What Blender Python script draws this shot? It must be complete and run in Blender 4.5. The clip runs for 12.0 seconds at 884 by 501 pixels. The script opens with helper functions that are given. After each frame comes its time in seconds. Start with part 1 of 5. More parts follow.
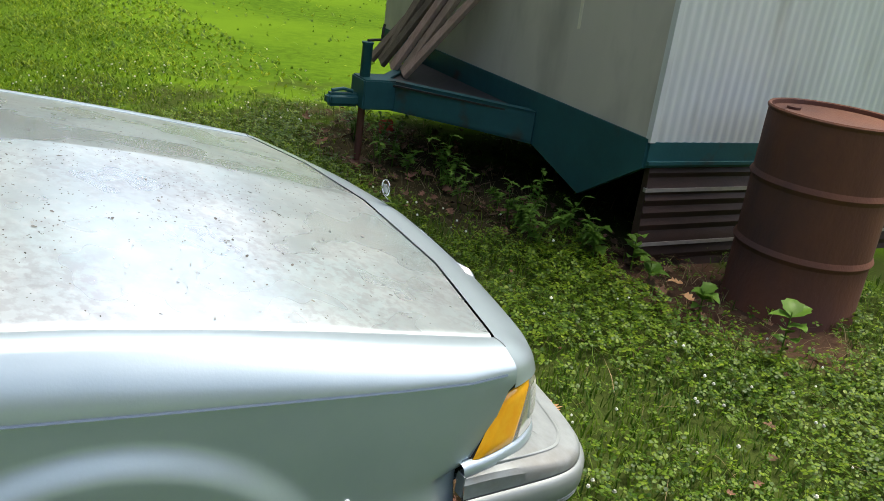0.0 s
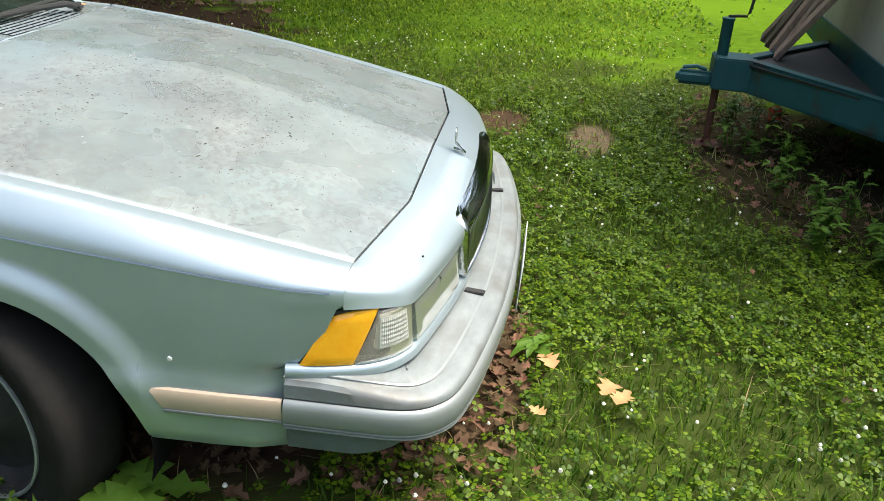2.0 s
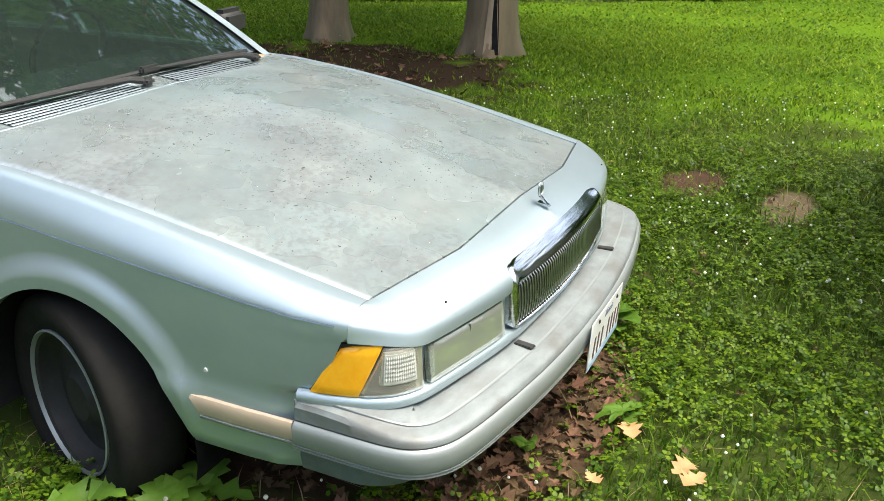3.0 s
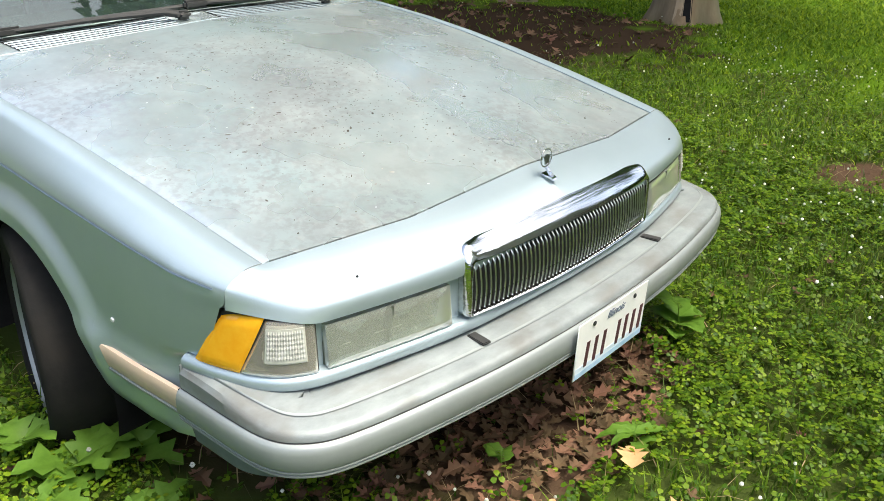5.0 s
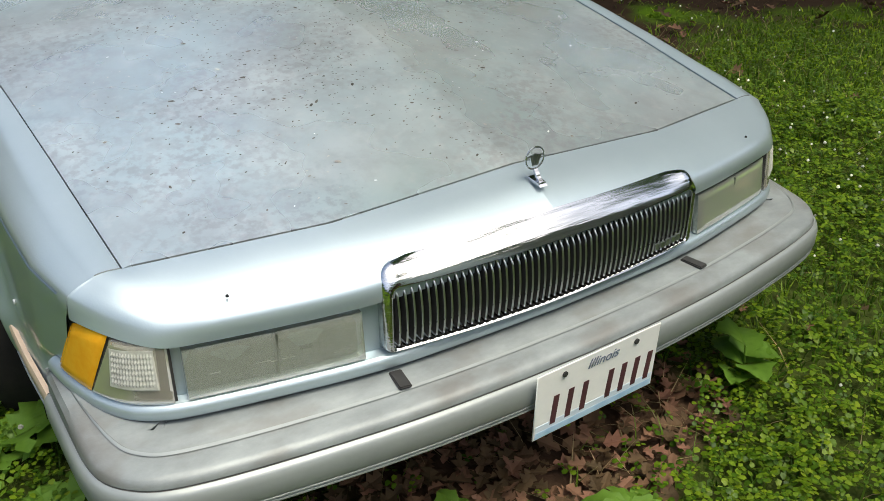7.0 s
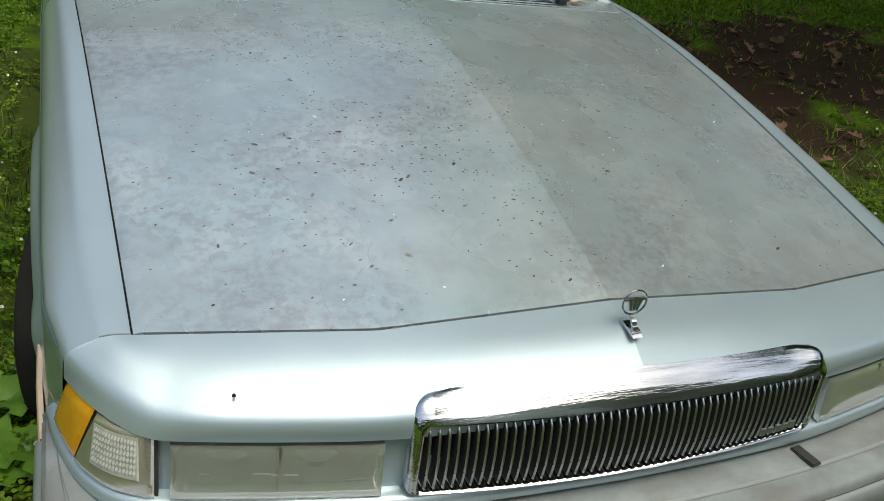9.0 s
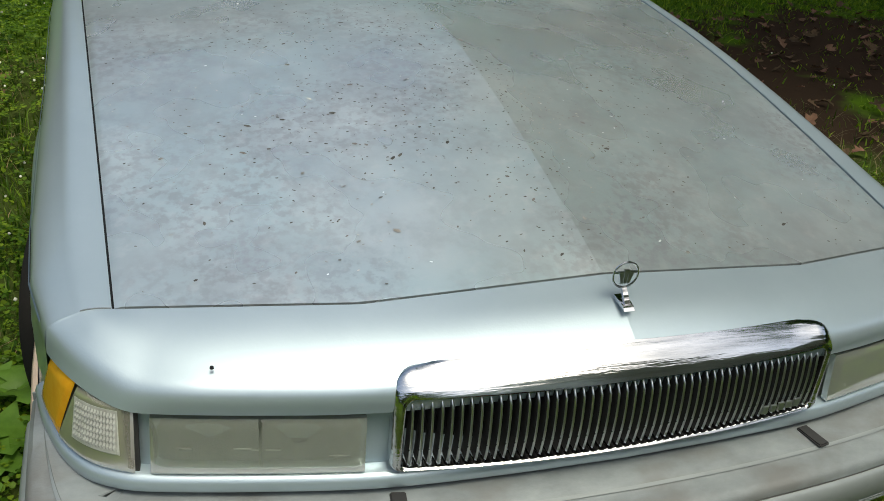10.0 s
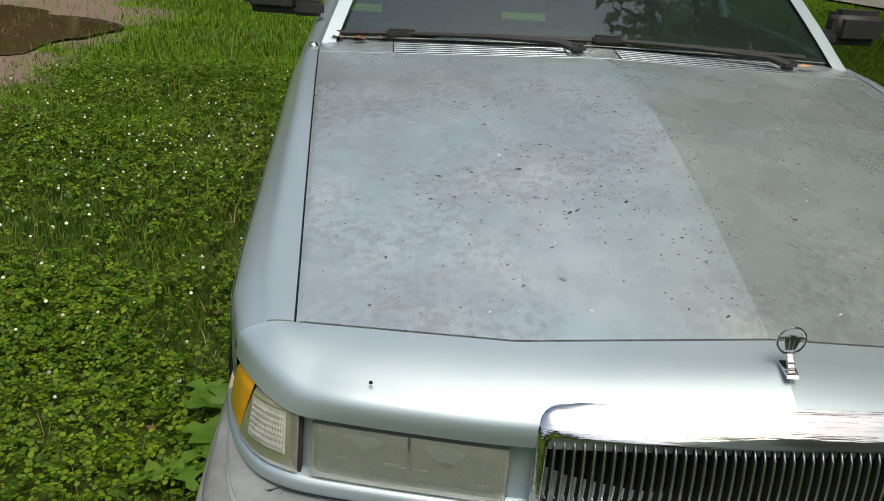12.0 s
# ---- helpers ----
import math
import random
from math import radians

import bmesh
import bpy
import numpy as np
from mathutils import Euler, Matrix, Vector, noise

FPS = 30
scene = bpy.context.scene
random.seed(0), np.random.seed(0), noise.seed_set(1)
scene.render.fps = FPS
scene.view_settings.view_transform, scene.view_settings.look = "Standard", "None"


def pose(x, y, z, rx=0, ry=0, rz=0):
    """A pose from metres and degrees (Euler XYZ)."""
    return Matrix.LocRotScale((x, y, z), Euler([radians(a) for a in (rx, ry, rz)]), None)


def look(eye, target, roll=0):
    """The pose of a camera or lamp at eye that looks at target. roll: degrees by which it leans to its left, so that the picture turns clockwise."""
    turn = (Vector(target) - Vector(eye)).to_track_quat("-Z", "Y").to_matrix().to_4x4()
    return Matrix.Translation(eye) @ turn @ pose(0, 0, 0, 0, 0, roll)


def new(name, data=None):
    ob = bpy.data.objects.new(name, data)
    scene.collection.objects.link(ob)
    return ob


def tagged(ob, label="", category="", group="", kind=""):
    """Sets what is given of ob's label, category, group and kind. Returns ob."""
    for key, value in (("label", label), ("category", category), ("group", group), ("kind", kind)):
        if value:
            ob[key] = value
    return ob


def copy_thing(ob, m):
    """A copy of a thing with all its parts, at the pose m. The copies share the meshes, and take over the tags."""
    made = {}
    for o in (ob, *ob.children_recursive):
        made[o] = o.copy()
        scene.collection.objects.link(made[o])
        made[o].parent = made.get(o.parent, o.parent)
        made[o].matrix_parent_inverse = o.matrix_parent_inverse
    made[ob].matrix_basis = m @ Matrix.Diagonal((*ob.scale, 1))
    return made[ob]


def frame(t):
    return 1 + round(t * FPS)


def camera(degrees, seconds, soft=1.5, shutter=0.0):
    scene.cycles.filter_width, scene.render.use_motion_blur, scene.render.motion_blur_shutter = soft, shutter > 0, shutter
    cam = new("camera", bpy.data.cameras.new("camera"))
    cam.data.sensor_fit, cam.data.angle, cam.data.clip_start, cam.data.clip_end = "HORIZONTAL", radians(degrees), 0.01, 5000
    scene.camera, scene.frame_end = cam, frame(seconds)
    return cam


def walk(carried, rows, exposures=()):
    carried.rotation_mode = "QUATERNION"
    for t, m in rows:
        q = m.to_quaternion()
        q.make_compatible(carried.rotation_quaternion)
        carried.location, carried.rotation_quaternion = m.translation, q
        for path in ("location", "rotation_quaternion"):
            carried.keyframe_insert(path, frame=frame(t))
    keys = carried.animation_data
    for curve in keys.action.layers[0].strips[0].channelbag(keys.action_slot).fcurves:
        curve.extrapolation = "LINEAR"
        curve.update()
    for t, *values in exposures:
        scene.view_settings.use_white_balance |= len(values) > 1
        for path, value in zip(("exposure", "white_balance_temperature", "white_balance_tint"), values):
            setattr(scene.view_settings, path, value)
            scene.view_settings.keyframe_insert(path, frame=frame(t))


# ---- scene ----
cam = camera(53.5, 12.0, 0.8)
PATH = [
    (0, (-1.969, 1.279, 1.409), (-0.399, 0.261, 0.704), 7.9),
    (0.5, (-2.177, 0.982, 1.422), (-0.555, 0.199, 0.554), 4.9),
    (1, (-2.258, 0.71, 1.425), (-0.578, 0.197, 0.468), 5.3),
    (1.5, (-2.29, 0.336, 1.443), (-0.551, 0.033, 0.503), 6.7),
    (2, (-2.339, -0.009, 1.458), (-0.534, 0.172, 0.615), 3.6),
    (2.5, (-2.283, -0.304, 1.464), (-0.534, 0.214, 0.646), 2.8),
    (3, (-2.224, -0.542, 1.482), (-0.549, 0.248, 0.726), 1.1),
    (3.2, (-2.223, -0.609, 1.478), (-0.528, 0.263, 0.873), 0.1),
    (4.8, (-1.724, -0.877, 1.359), (-0.319, 0.311, 0.574), 0.4),
    (5, (-1.641, -0.897, 1.37), (-0.265, 0.295, 0.544), 0.9),
    (5.5, (-1.429, -0.99, 1.339), (-0.096, 0.244, 0.504), 0.8),
    (6, (-1.254, -1.021, 1.344), (0.006, 0.285, 0.503), -1.1),
    (6.5, (-1.123, -0.982, 1.341), (0.006, 0.394, 0.429), -2.2),
    (7, (-0.989, -0.952, 1.353), (-0.008, 0.503, 0.394), -0.0),
    (7.5, (-0.887, -0.941, 1.343), (-0.009, 0.591, 0.404), 4.6),
    (7.7, (-0.811, -0.941, 1.366), (-0.016, 0.65, 0.451), 5.8),
    (9.3, (-0.752, -0.735, 1.391), (-0.025, 0.879, 0.46), 8.3),
    (9.5, (-0.73, -0.778, 1.333), (-0.034, 0.887, 0.471), 6.7),
    (10, (-0.691, -0.791, 1.342), (-0.046, 0.863, 0.421), 6.1),
    (10.5, (-0.605, -0.862, 1.321), (-0.123, 0.885, 0.474), 4.6),
    (11, (-0.595, -0.869, 1.331), (-0.229, 0.926, 0.527), 5.5),
    (11.5, (-0.603, -0.879, 1.319), (-0.34, 0.943, 0.539), 5.4),
    (12, (-0.616, -0.893, 1.317), (-0.462, 0.94, 0.531), 4.0),
]
walk(cam, [(t, look(eye, target, roll)) for t, eye, target, roll in PATH],
     [(0.0, 1.22, 6500, 6), (1.5, 1.43, 6500, 5), (3.2, 1.5, 6500, 4), (5.0, 1.5, 6500, 4), (5.5, 1.22, 6500, 4), (6.5, 1.1, 6500, 4), (7.0, 0.8, 6500, 4), (7.7, 0.6, 6500, 3), (9.3, 0.34, 6450, 0), (12.0, 0.33, 6700, 4)])

# ---- light ----
SUN_AZ, SUN_EL = 165.0, 68.0          # degrees; azimuth counted from +y towards +x
world = bpy.data.worlds.new("world")
scene.world = world
world.use_nodes = True
wn = world.node_tree
sky = wn.nodes.new("ShaderNodeTexSky")
sky.sky_type = 'NISHITA'
sky.sun_disc = False
sky.sun_elevation, sky.sun_rotation = radians(SUN_EL), radians(SUN_AZ)
sky.dust_density, sky.air_density, sky.ozone_density = 6.0, 0.9, 0.2
wn.links.new(sky.outputs["Color"], wn.nodes["Background"].inputs["Color"])
wn.nodes["Background"].inputs["Strength"].default_value = 0.15
sun_data = bpy.data.lights.new("sun", 'SUN')
sun_data.energy, sun_data.angle, sun_data.color = 1.0, radians(20), (1.0, 0.96, 0.84)
sun = new("sun", sun_data)
az, el = radians(SUN_AZ), radians(SUN_EL)
sun.matrix_world = look((0, 0, 30), (-math.sin(az) * math.cos(el) * 10, -math.cos(az) * math.cos(el) * 10, 30 - 10 * math.sin(el)))

# ---- materials ----


def surf(name, c1, c2, scale=8.0, rough=0.6, rough2=None, metal=0.0, bump=0.0, bump_scale=60.0, c3=None, scale3=1.5,
         coat=0.0, coat_rough=0.1, random_by=None, detail=6.0, stretch=None, spec=0.5, amount3=(0.5, 0.7)):
    """A node material: two colours mixed by noise, a third in large patches, fine relief."""
    m = bpy.data.materials.new(name)
    m.use_nodes = True
    nt = m.node_tree
    N, L = nt.nodes, nt.links
    b = N["Principled BSDF"]
    co = N.new("ShaderNodeTexCoord").outputs["Object"]
    if stretch:
        mp = N.new("ShaderNodeMapping")
        mp.inputs["Scale"].default_value = stretch
        L.new(co, mp.inputs["Vector"])
        co = mp.outputs["Vector"]
    n1 = N.new("ShaderNodeTexNoise")
    n1.inputs["Scale"].default_value, n1.inputs["Detail"].default_value = scale, detail
    n1.inputs["Roughness"].default_value = 0.65
    L.new(co, n1.inputs["Vector"])
    r1 = N.new("ShaderNodeMapRange")
    r1.inputs["From Min"].default_value, r1.inputs["From Max"].default_value = 0.32, 0.68
    L.new(n1.outputs["Fac"], r1.inputs["Value"])
    mix = N.new("ShaderNodeMix")
    mix.data_type = 'RGBA'
    mix.inputs["A"].default_value, mix.inputs["B"].default_value = (*c1, 1), (*c2, 1)
    L.new(r1.outputs["Result"], mix.inputs["Factor"])
    out = mix.outputs["Result"]
    if c3:
        n3 = N.new("ShaderNodeTexNoise")
        n3.inputs["Scale"].default_value, n3.inputs["Detail"].default_value = scale3, 4.0
        L.new(co, n3.inputs["Vector"])
        r3 = N.new("ShaderNodeMapRange")
        r3.inputs["From Min"].default_value, r3.inputs["From Max"].default_value = amount3
        L.new(n3.outputs["Fac"], r3.inputs["Value"])
        m3 = N.new("ShaderNodeMix")
        m3.data_type = 'RGBA'
        m3.inputs["B"].default_value = (*c3, 1)
        L.new(r3.outputs["Result"], m3.inputs["Factor"])
        L.new(out, m3.inputs["A"])
        out = m3.outputs["Result"]
    if random_by:
        if random_by == "object":
            src = N.new("ShaderNodeObjectInfo").outputs["Random"]
        else:
            src = N.new("ShaderNodeNewGeometry").outputs["Random Per Island"]
        hv = N.new("ShaderNodeHueSaturation")
        rv = N.new("ShaderNodeMapRange")
        rv.inputs["To Min"].default_value, rv.inputs["To Max"].default_value = 0.45, 1.6
        L.new(src, rv.inputs["Value"])
        L.new(rv.outputs["Result"], hv.inputs["Value"])
        rh = N.new("ShaderNodeMapRange")
        rh.inputs["To Min"].default_value, rh.inputs["To Max"].default_value = 0.525, 0.475
        L.new(src, rh.inputs["Value"])
        L.new(rh.outputs["Result"], hv.inputs["Hue"])
        L.new(out, hv.inputs["Color"])
        out = hv.outputs["Color"]
    L.new(out, b.inputs["Base Color"])
    rr = N.new("ShaderNodeMapRange")
    rr.inputs["To Min"].default_value, rr.inputs["To Max"].default_value = rough, rough if rough2 is None else rough2
    L.new(n1.outputs["Fac"], rr.inputs["Value"])
    L.new(rr.outputs["Result"], b.inputs["Roughness"])
    b.inputs["Metallic"].default_value = metal
    b.inputs["Specular IOR Level"].default_value = spec
    b.inputs["Coat Weight"].default_value, b.inputs["Coat Roughness"].default_value = coat, coat_rough
    if bump:
        nb = N.new("ShaderNodeTexNoise")
        nb.inputs["Scale"].default_value, nb.inputs["Detail"].default_value = bump_scale, 5.0
        L.new(co, nb.inputs["Vector"])
        bp = N.new("ShaderNodeBump")
        bp.inputs["Strength"].default_value, bp.inputs["Distance"].default_value = bump, 0.01
        L.new(nb.outputs["Fac"], bp.inputs["Height"])
        L.new(bp.outputs["Normal"], b.inputs["Normal"])
    return m


def leafy(name, c1, c2, through_light=0.35, rough=0.5, scale=3.0, random_by="island"):
    """Foliage: noise colour, varied per leaf, some light through the blade."""
    m = surf(name, c1, c2, scale=scale, rough=rough, random_by=random_by, spec=0.2)
    nt = m.node_tree
    b = nt.nodes["Principled BSDF"]
    src = b.inputs["Base Color"].links[0].from_socket
    tr = nt.nodes.new("ShaderNodeBsdfTranslucent")
    nt.links.new(src, tr.inputs["Color"])
    mx = nt.nodes.new("ShaderNodeMixShader")
    mx.inputs["Fac"].default_value = through_light
    nt.links.new(b.outputs["BSDF"], mx.inputs[1])
    nt.links.new(tr.outputs["BSDF"], mx.inputs[2])
    nt.links.new(mx.outputs["Shader"], nt.nodes["Material Output"].inputs["Surface"])
    return m


PAINT = surf("silver_blue_paint", (0.37, 0.455, 0.505), (0.415, 0.50, 0.55), scale=3, rough=0.32, rough2=0.40, metal=0.52, bump=0.02,
             bump_scale=220, coat=0.65, coat_rough=0.09)


def hood_paint():
    """The same paint, sun-worn: broad cool and warm blooms, chalky smears."""
    m = bpy.data.materials.new("weathered_hood_paint")
    m.use_nodes = True
    nt = m.node_tree
    N, L = nt.nodes, nt.links
    b = N["Principled BSDF"]
    co = N.new("ShaderNodeTexCoord").outputs["Object"]

    def cloud(scale, lo, hi, detail=5.0, rough=0.6, shift=0.0, stretch=None):
        mp = N.new("ShaderNodeMapping")
        mp.inputs["Location"].default_value = (shift, shift * 0.7, 0)
        if stretch:
            mp.inputs["Scale"].default_value = stretch
        L.new(co, mp.inputs["Vector"])
        n = N.new("ShaderNodeTexNoise")
        n.inputs["Scale"].default_value, n.inputs["Detail"].default_value = scale, detail
        n.inputs["Roughness"].default_value = rough
        L.new(mp.outputs["Vector"], n.inputs["Vector"])
        r = N.new("ShaderNodeMapRange")
        r.interpolation_type = 'SMOOTHSTEP'
        r.inputs["From Min"].default_value, r.inputs["From Max"].default_value = lo, hi
        L.new(n.outputs["Fac"], r.inputs["Value"])
        return r.outputs["Result"]

    def times(a, c):
        q = N.new("ShaderNodeMath")
        q.operation = 'MULTIPLY'
        L.new(a, q.inputs[0])
        if isinstance(c, float):
            q.inputs[1].default_value = c
        else:
            L.new(c, q.inputs[1])
        return q.outputs["Value"]

    def blend(a, fac, colour):
        q = N.new("ShaderNodeMix")
        q.data_type = 'RGBA'
        L.new(fac, q.inputs["Factor"])
        if a is None:
            q.inputs["A"].default_value = (0.515, 0.635, 0.655, 1)
        else:
            L.new(a, q.inputs["A"])
        q.inputs["B"].default_value = (*colour, 1)
        return q.outputs["Result"]

    warm = cloud(2.4, 0.30, 0.70, 3, 0.5, 3.0)
    col = blend(None, times(warm, 0.7), (0.455, 0.485, 0.50))
    pale = cloud(4.5, 0.40, 0.80, 3, 0.5, 11.0)
    col = blend(col, times(pale, 0.8), (0.68, 0.745, 0.74))
    col = blend(col, times(cloud(16, 0.42, 0.72, 4, 0.6, 5.0), 0.34), (0.37, 0.39, 0.405))
    tarnish = times(cloud(3.2, 0.42, 0.66, 3, 0.5, 31.0), cloud(52, 0.42, 0.62, 3, 0.6, 37.0))
    col = blend(col, times(tarnish, 0.42), (0.31, 0.30, 0.325))
    col = blend(col, times(cloud(38, 0.50, 0.74, 3, 0.55, 19.0), 0.26), (0.72, 0.74, 0.73))
    L.new(col, b.inputs["Base Color"])
    ro = N.new("ShaderNodeMapRange")
    ro.inputs["To Min"].default_value, ro.inputs["To Max"].default_value = 0.24, 0.34
    L.new(cloud(5.0, 0.30, 0.72, 2, 0.5, 23.0), ro.inputs["Value"])
    L.new(ro.outputs["Result"], b.inputs["Roughness"])
    b.inputs["Metallic"].default_value, b.inputs["Specular IOR Level"].default_value = 0.66, 0.4
    b.inputs["Coat Weight"].default_value, b.inputs["Coat Roughness"].default_value = 0.4, 0.2
    return m


HOOD = hood_paint()
FLECK = surf("dark_crumbs", (0.10, 0.095, 0.085), (0.17, 0.165, 0.15), scale=60, rough=0.9, random_by="island")
PALE_FLECK = surf("pale_crumbs", (0.50, 0.53, 0.52), (0.42, 0.45, 0.44), scale=60, rough=0.8)
BUMPER = surf("aged_silver_bumper", (0.255, 0.285, 0.29), (0.18, 0.20, 0.205), scale=11, rough=0.42, rough2=0.6, metal=0.2, bump=0.05,
              bump_scale=150, c3=(0.17, 0.175, 0.17), scale3=7.0, amount3=(0.48, 0.66), stretch=(1, 1.6, 2.5))
# body paint darkened, with brown blotches, to stand for shade below the bumper
VALANCE = surf("shaded_lower_paint", (0.17, 0.205, 0.22), (0.10, 0.115, 0.115), scale=8, rough=0.5, rough2=0.75, metal=0.2, c3=(0.09, 0.08, 0.065), scale3=4)
RUB = surf("champagne_rub_strip", (0.29, 0.32, 0.32), (0.24, 0.265, 0.265), scale=5, rough=0.35, rough2=0.45, metal=0.3, bump=0.02)
TAN = surf("faded_tan_rub_strip", (0.62, 0.47, 0.34), (0.52, 0.42, 0.32), scale=10, rough=0.45, rough2=0.6, bump=0.03)
# the darker streaks in the colour stand for dark bands mirrored in the chrome
CHROME = surf("chrome", (0.80, 0.80, 0.80), (0.46, 0.47, 0.47), scale=9, stretch=(0.5, 6, 9), rough=0.05, rough2=0.16, metal=1.0, bump=0.16, bump_scale=11)
DULL_CHROME = surf("dull_chrome_slats", (0.66, 0.68, 0.68), (0.50, 0.52, 0.52), scale=20, rough=0.22, rough2=0.36, metal=1.0)
BLACK = surf("black_plastic", (0.018, 0.018, 0.018), (0.03, 0.03, 0.03), scale=20, rough=0.5, rough2=0.7, bump=0.04)
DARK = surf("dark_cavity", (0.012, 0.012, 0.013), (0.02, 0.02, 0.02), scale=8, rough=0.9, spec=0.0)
SEAM = surf("dark_seam", (0.014, 0.015, 0.017), (0.025, 0.027, 0.03), scale=30, rough=0.9, spec=0.05)
GROOVE = surf("dirty_grey_groove", (0.09, 0.09, 0.085), (0.14, 0.14, 0.135), scale=20, rough=0.8)
TYRE = surf("worn_tyre_rubber", (0.012, 0.012, 0.012), (0.02, 0.019, 0.018), scale=14, rough=0.75, rough2=0.9, bump=0.2, bump_scale=40,
            c3=(0.026, 0.023, 0.020), scale3=5, spec=0.15)
RIMMAT = surf("dark_grey_steel_wheel", (0.03, 0.03, 0.029), (0.018, 0.018, 0.017), scale=12, rough=0.6, rough2=0.8, metal=0.2)
STRIPE = surf("dark_blue_pinstripe", (0.08, 0.115, 0.17), (0.10, 0.14, 0.19), scale=20, rough=0.4)
PLATE = surf("licence_plate_enamel", (0.78, 0.79, 0.78), (0.70, 0.72, 0.72), scale=12, rough=0.35, rough2=0.5)
PLATE_BLUE = surf("plate_pale_blue", (0.22, 0.40, 0.62), (0.45, 0.60, 0.75), scale=14, rough=0.4)
PLATE_PALE = surf("plate_faint_blue", (0.50, 0.62, 0.74), (0.62, 0.70, 0.78), scale=14, rough=0.4)
FADED = surf("faded_state_name", (0.10, 0.13, 0.20), (0.20, 0.23, 0.30), scale=30, rough=0.5)
INK = surf("plate_dark_red_ink", (0.09, 0.03, 0.04), (0.06, 0.02, 0.03), scale=10, rough=0.5)
AMBER = surf("amber_lens", (0.93, 0.40, 0.015), (0.98, 0.50, 0.03), scale=30, rough=0.15, rough2=0.25, coat=0.6, bump=0.03, bump_scale=120)
PRISM = surf("pressed_prism_glass", (0.72, 0.72, 0.68), (0.50, 0.50, 0.46), scale=60, rough=0.12, rough2=0.25, metal=0.3)
REFLECTOR = surf("lamp_reflector", (0.30, 0.32, 0.28), (0.13, 0.14, 0.12), scale=9, rough=0.3, rough2=0.4, metal=0.7, bump=0.0, bump_scale=35, stretch=(3, 3, 0.6))
UPHOLSTERY = surf("dark_blue_velour", (0.025, 0.032, 0.038), (0.035, 0.045, 0.052), scale=30, rough=0.95, bump=0.1)


def clear(name, colour, rough, ior=1.45, haze=0.0):
    m = bpy.data.materials.new(name)
    m.use_nodes = True
    nt = m.node_tree
    b = nt.nodes["Principled BSDF"]
    n = nt.nodes.new("ShaderNodeTexNoise")
    n.inputs["Scale"].default_value = 25
    r = nt.nodes.new("ShaderNodeMapRange")
    r.inputs["To Min"].default_value, r.inputs["To Max"].default_value = rough * 0.6, rough * 1.5
    nt.links.new(n.outputs["Fac"], r.inputs["Value"])
    nt.links.new(r.outputs["Result"], b.inputs["Roughness"])
    b.inputs["Base Color"].default_value = (*colour, 1)
    b.inputs["IOR"].default_value = ior
    b.inputs["Transmission Weight"].default_value = 1.0 - haze
    return m


LENS = clear("hazed_lamp_lens", (0.56, 0.60, 0.53), 0.04, haze=0.26)
CORNER_LENS = clear("milky_lamp_lens", (0.66, 0.63, 0.54), 0.12, haze=0.28)
GLASS = clear("tinted_car_glass", (0.40, 0.55, 0.50), 0.015, 1.75, haze=0.03)
CLOVER = leafy("clover_leaf", (0.056, 0.115, 0.006), (0.110, 0.190, 0.010), 0.3, 0.4, 2.0)
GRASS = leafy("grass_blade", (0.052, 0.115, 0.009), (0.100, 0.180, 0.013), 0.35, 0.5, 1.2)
# brighter copy of the grass: sunlight on the far lawn put into its colour
FARGRASS = leafy("sunlit_tone_blade", (0.108, 0.200, 0.010), (0.160, 0.245, 0.014), 0.45, 0.6, 0.5)
DRYGRASS = leafy("dry_straw", (0.30, 0.24, 0.12), (0.22, 0.18, 0.09), 0.2, 0.8, 2.0)
WEED = leafy("broad_weed_leaf", (0.075, 0.16, 0.018), (0.13, 0.25, 0.035), 0.35, 0.42, 14.0)
CROWN = leafy("tree_leaf", (0.030, 0.085, 0.012), (0.06, 0.14, 0.02), 0.35, 0.5, 0.6)
PETAL = leafy("white_clover_flower", (0.75, 0.76, 0.68), (0.62, 0.64, 0.52), 0.2, 0.7, 40)
LITTER = leafy("dead_brown_leaf", (0.085, 0.050, 0.028), (0.175, 0.105, 0.058), 0.12, 0.75, 12)
TANLEAF = leafy("dry_tan_leaf", (0.50, 0.27, 0.12), (0.60, 0.36, 0.18), 0.15, 0.7, 22, None)
BARK = surf("grey_brown_bark", (0.20, 0.140, 0.085), (0.31, 0.23, 0.145), scale=9, rough=0.95, bump=0.9, bump_scale=14, stretch=(1, 1, 0.22),
            c3=(0.10, 0.11, 0.06), scale3=1.2)
WOUND = surf("pale_bare_wood", (0.42, 0.33, 0.22), (0.30, 0.22, 0.15), scale=12, rough=0.8, stretch=(1, 1, 0.2), bump=0.3)
TEAL = surf("teal_painted_steel", (0.012, 0.075, 0.082), (0.02, 0.105, 0.115), scale=6, rough=0.45, rough2=0.7, bump=0.08, bump_scale=50,
            c3=(0.05, 0.035, 0.02), scale3=5, amount3=(0.6, 0.75))
BEIGE = surf("beige_painted_metal", (0.60, 0.55, 0.46), (0.66, 0.60, 0.505), scale=2.0, rough=0.6, rough2=0.75, bump=0.03,
             c3=(0.44, 0.40, 0.33), scale3=3.0, stretch=(1, 1, 0.4))
WHITEMETAL = surf("white_ribbed_siding", (0.78, 0.78, 0.76), (0.66, 0.66, 0.63), scale=3, rough=0.5, rough2=0.7, bump=0.04,
                  c3=(0.5, 0.48, 0.43), scale3=5, amount3=(0.58, 0.8), stretch=(1, 1, 0.25))
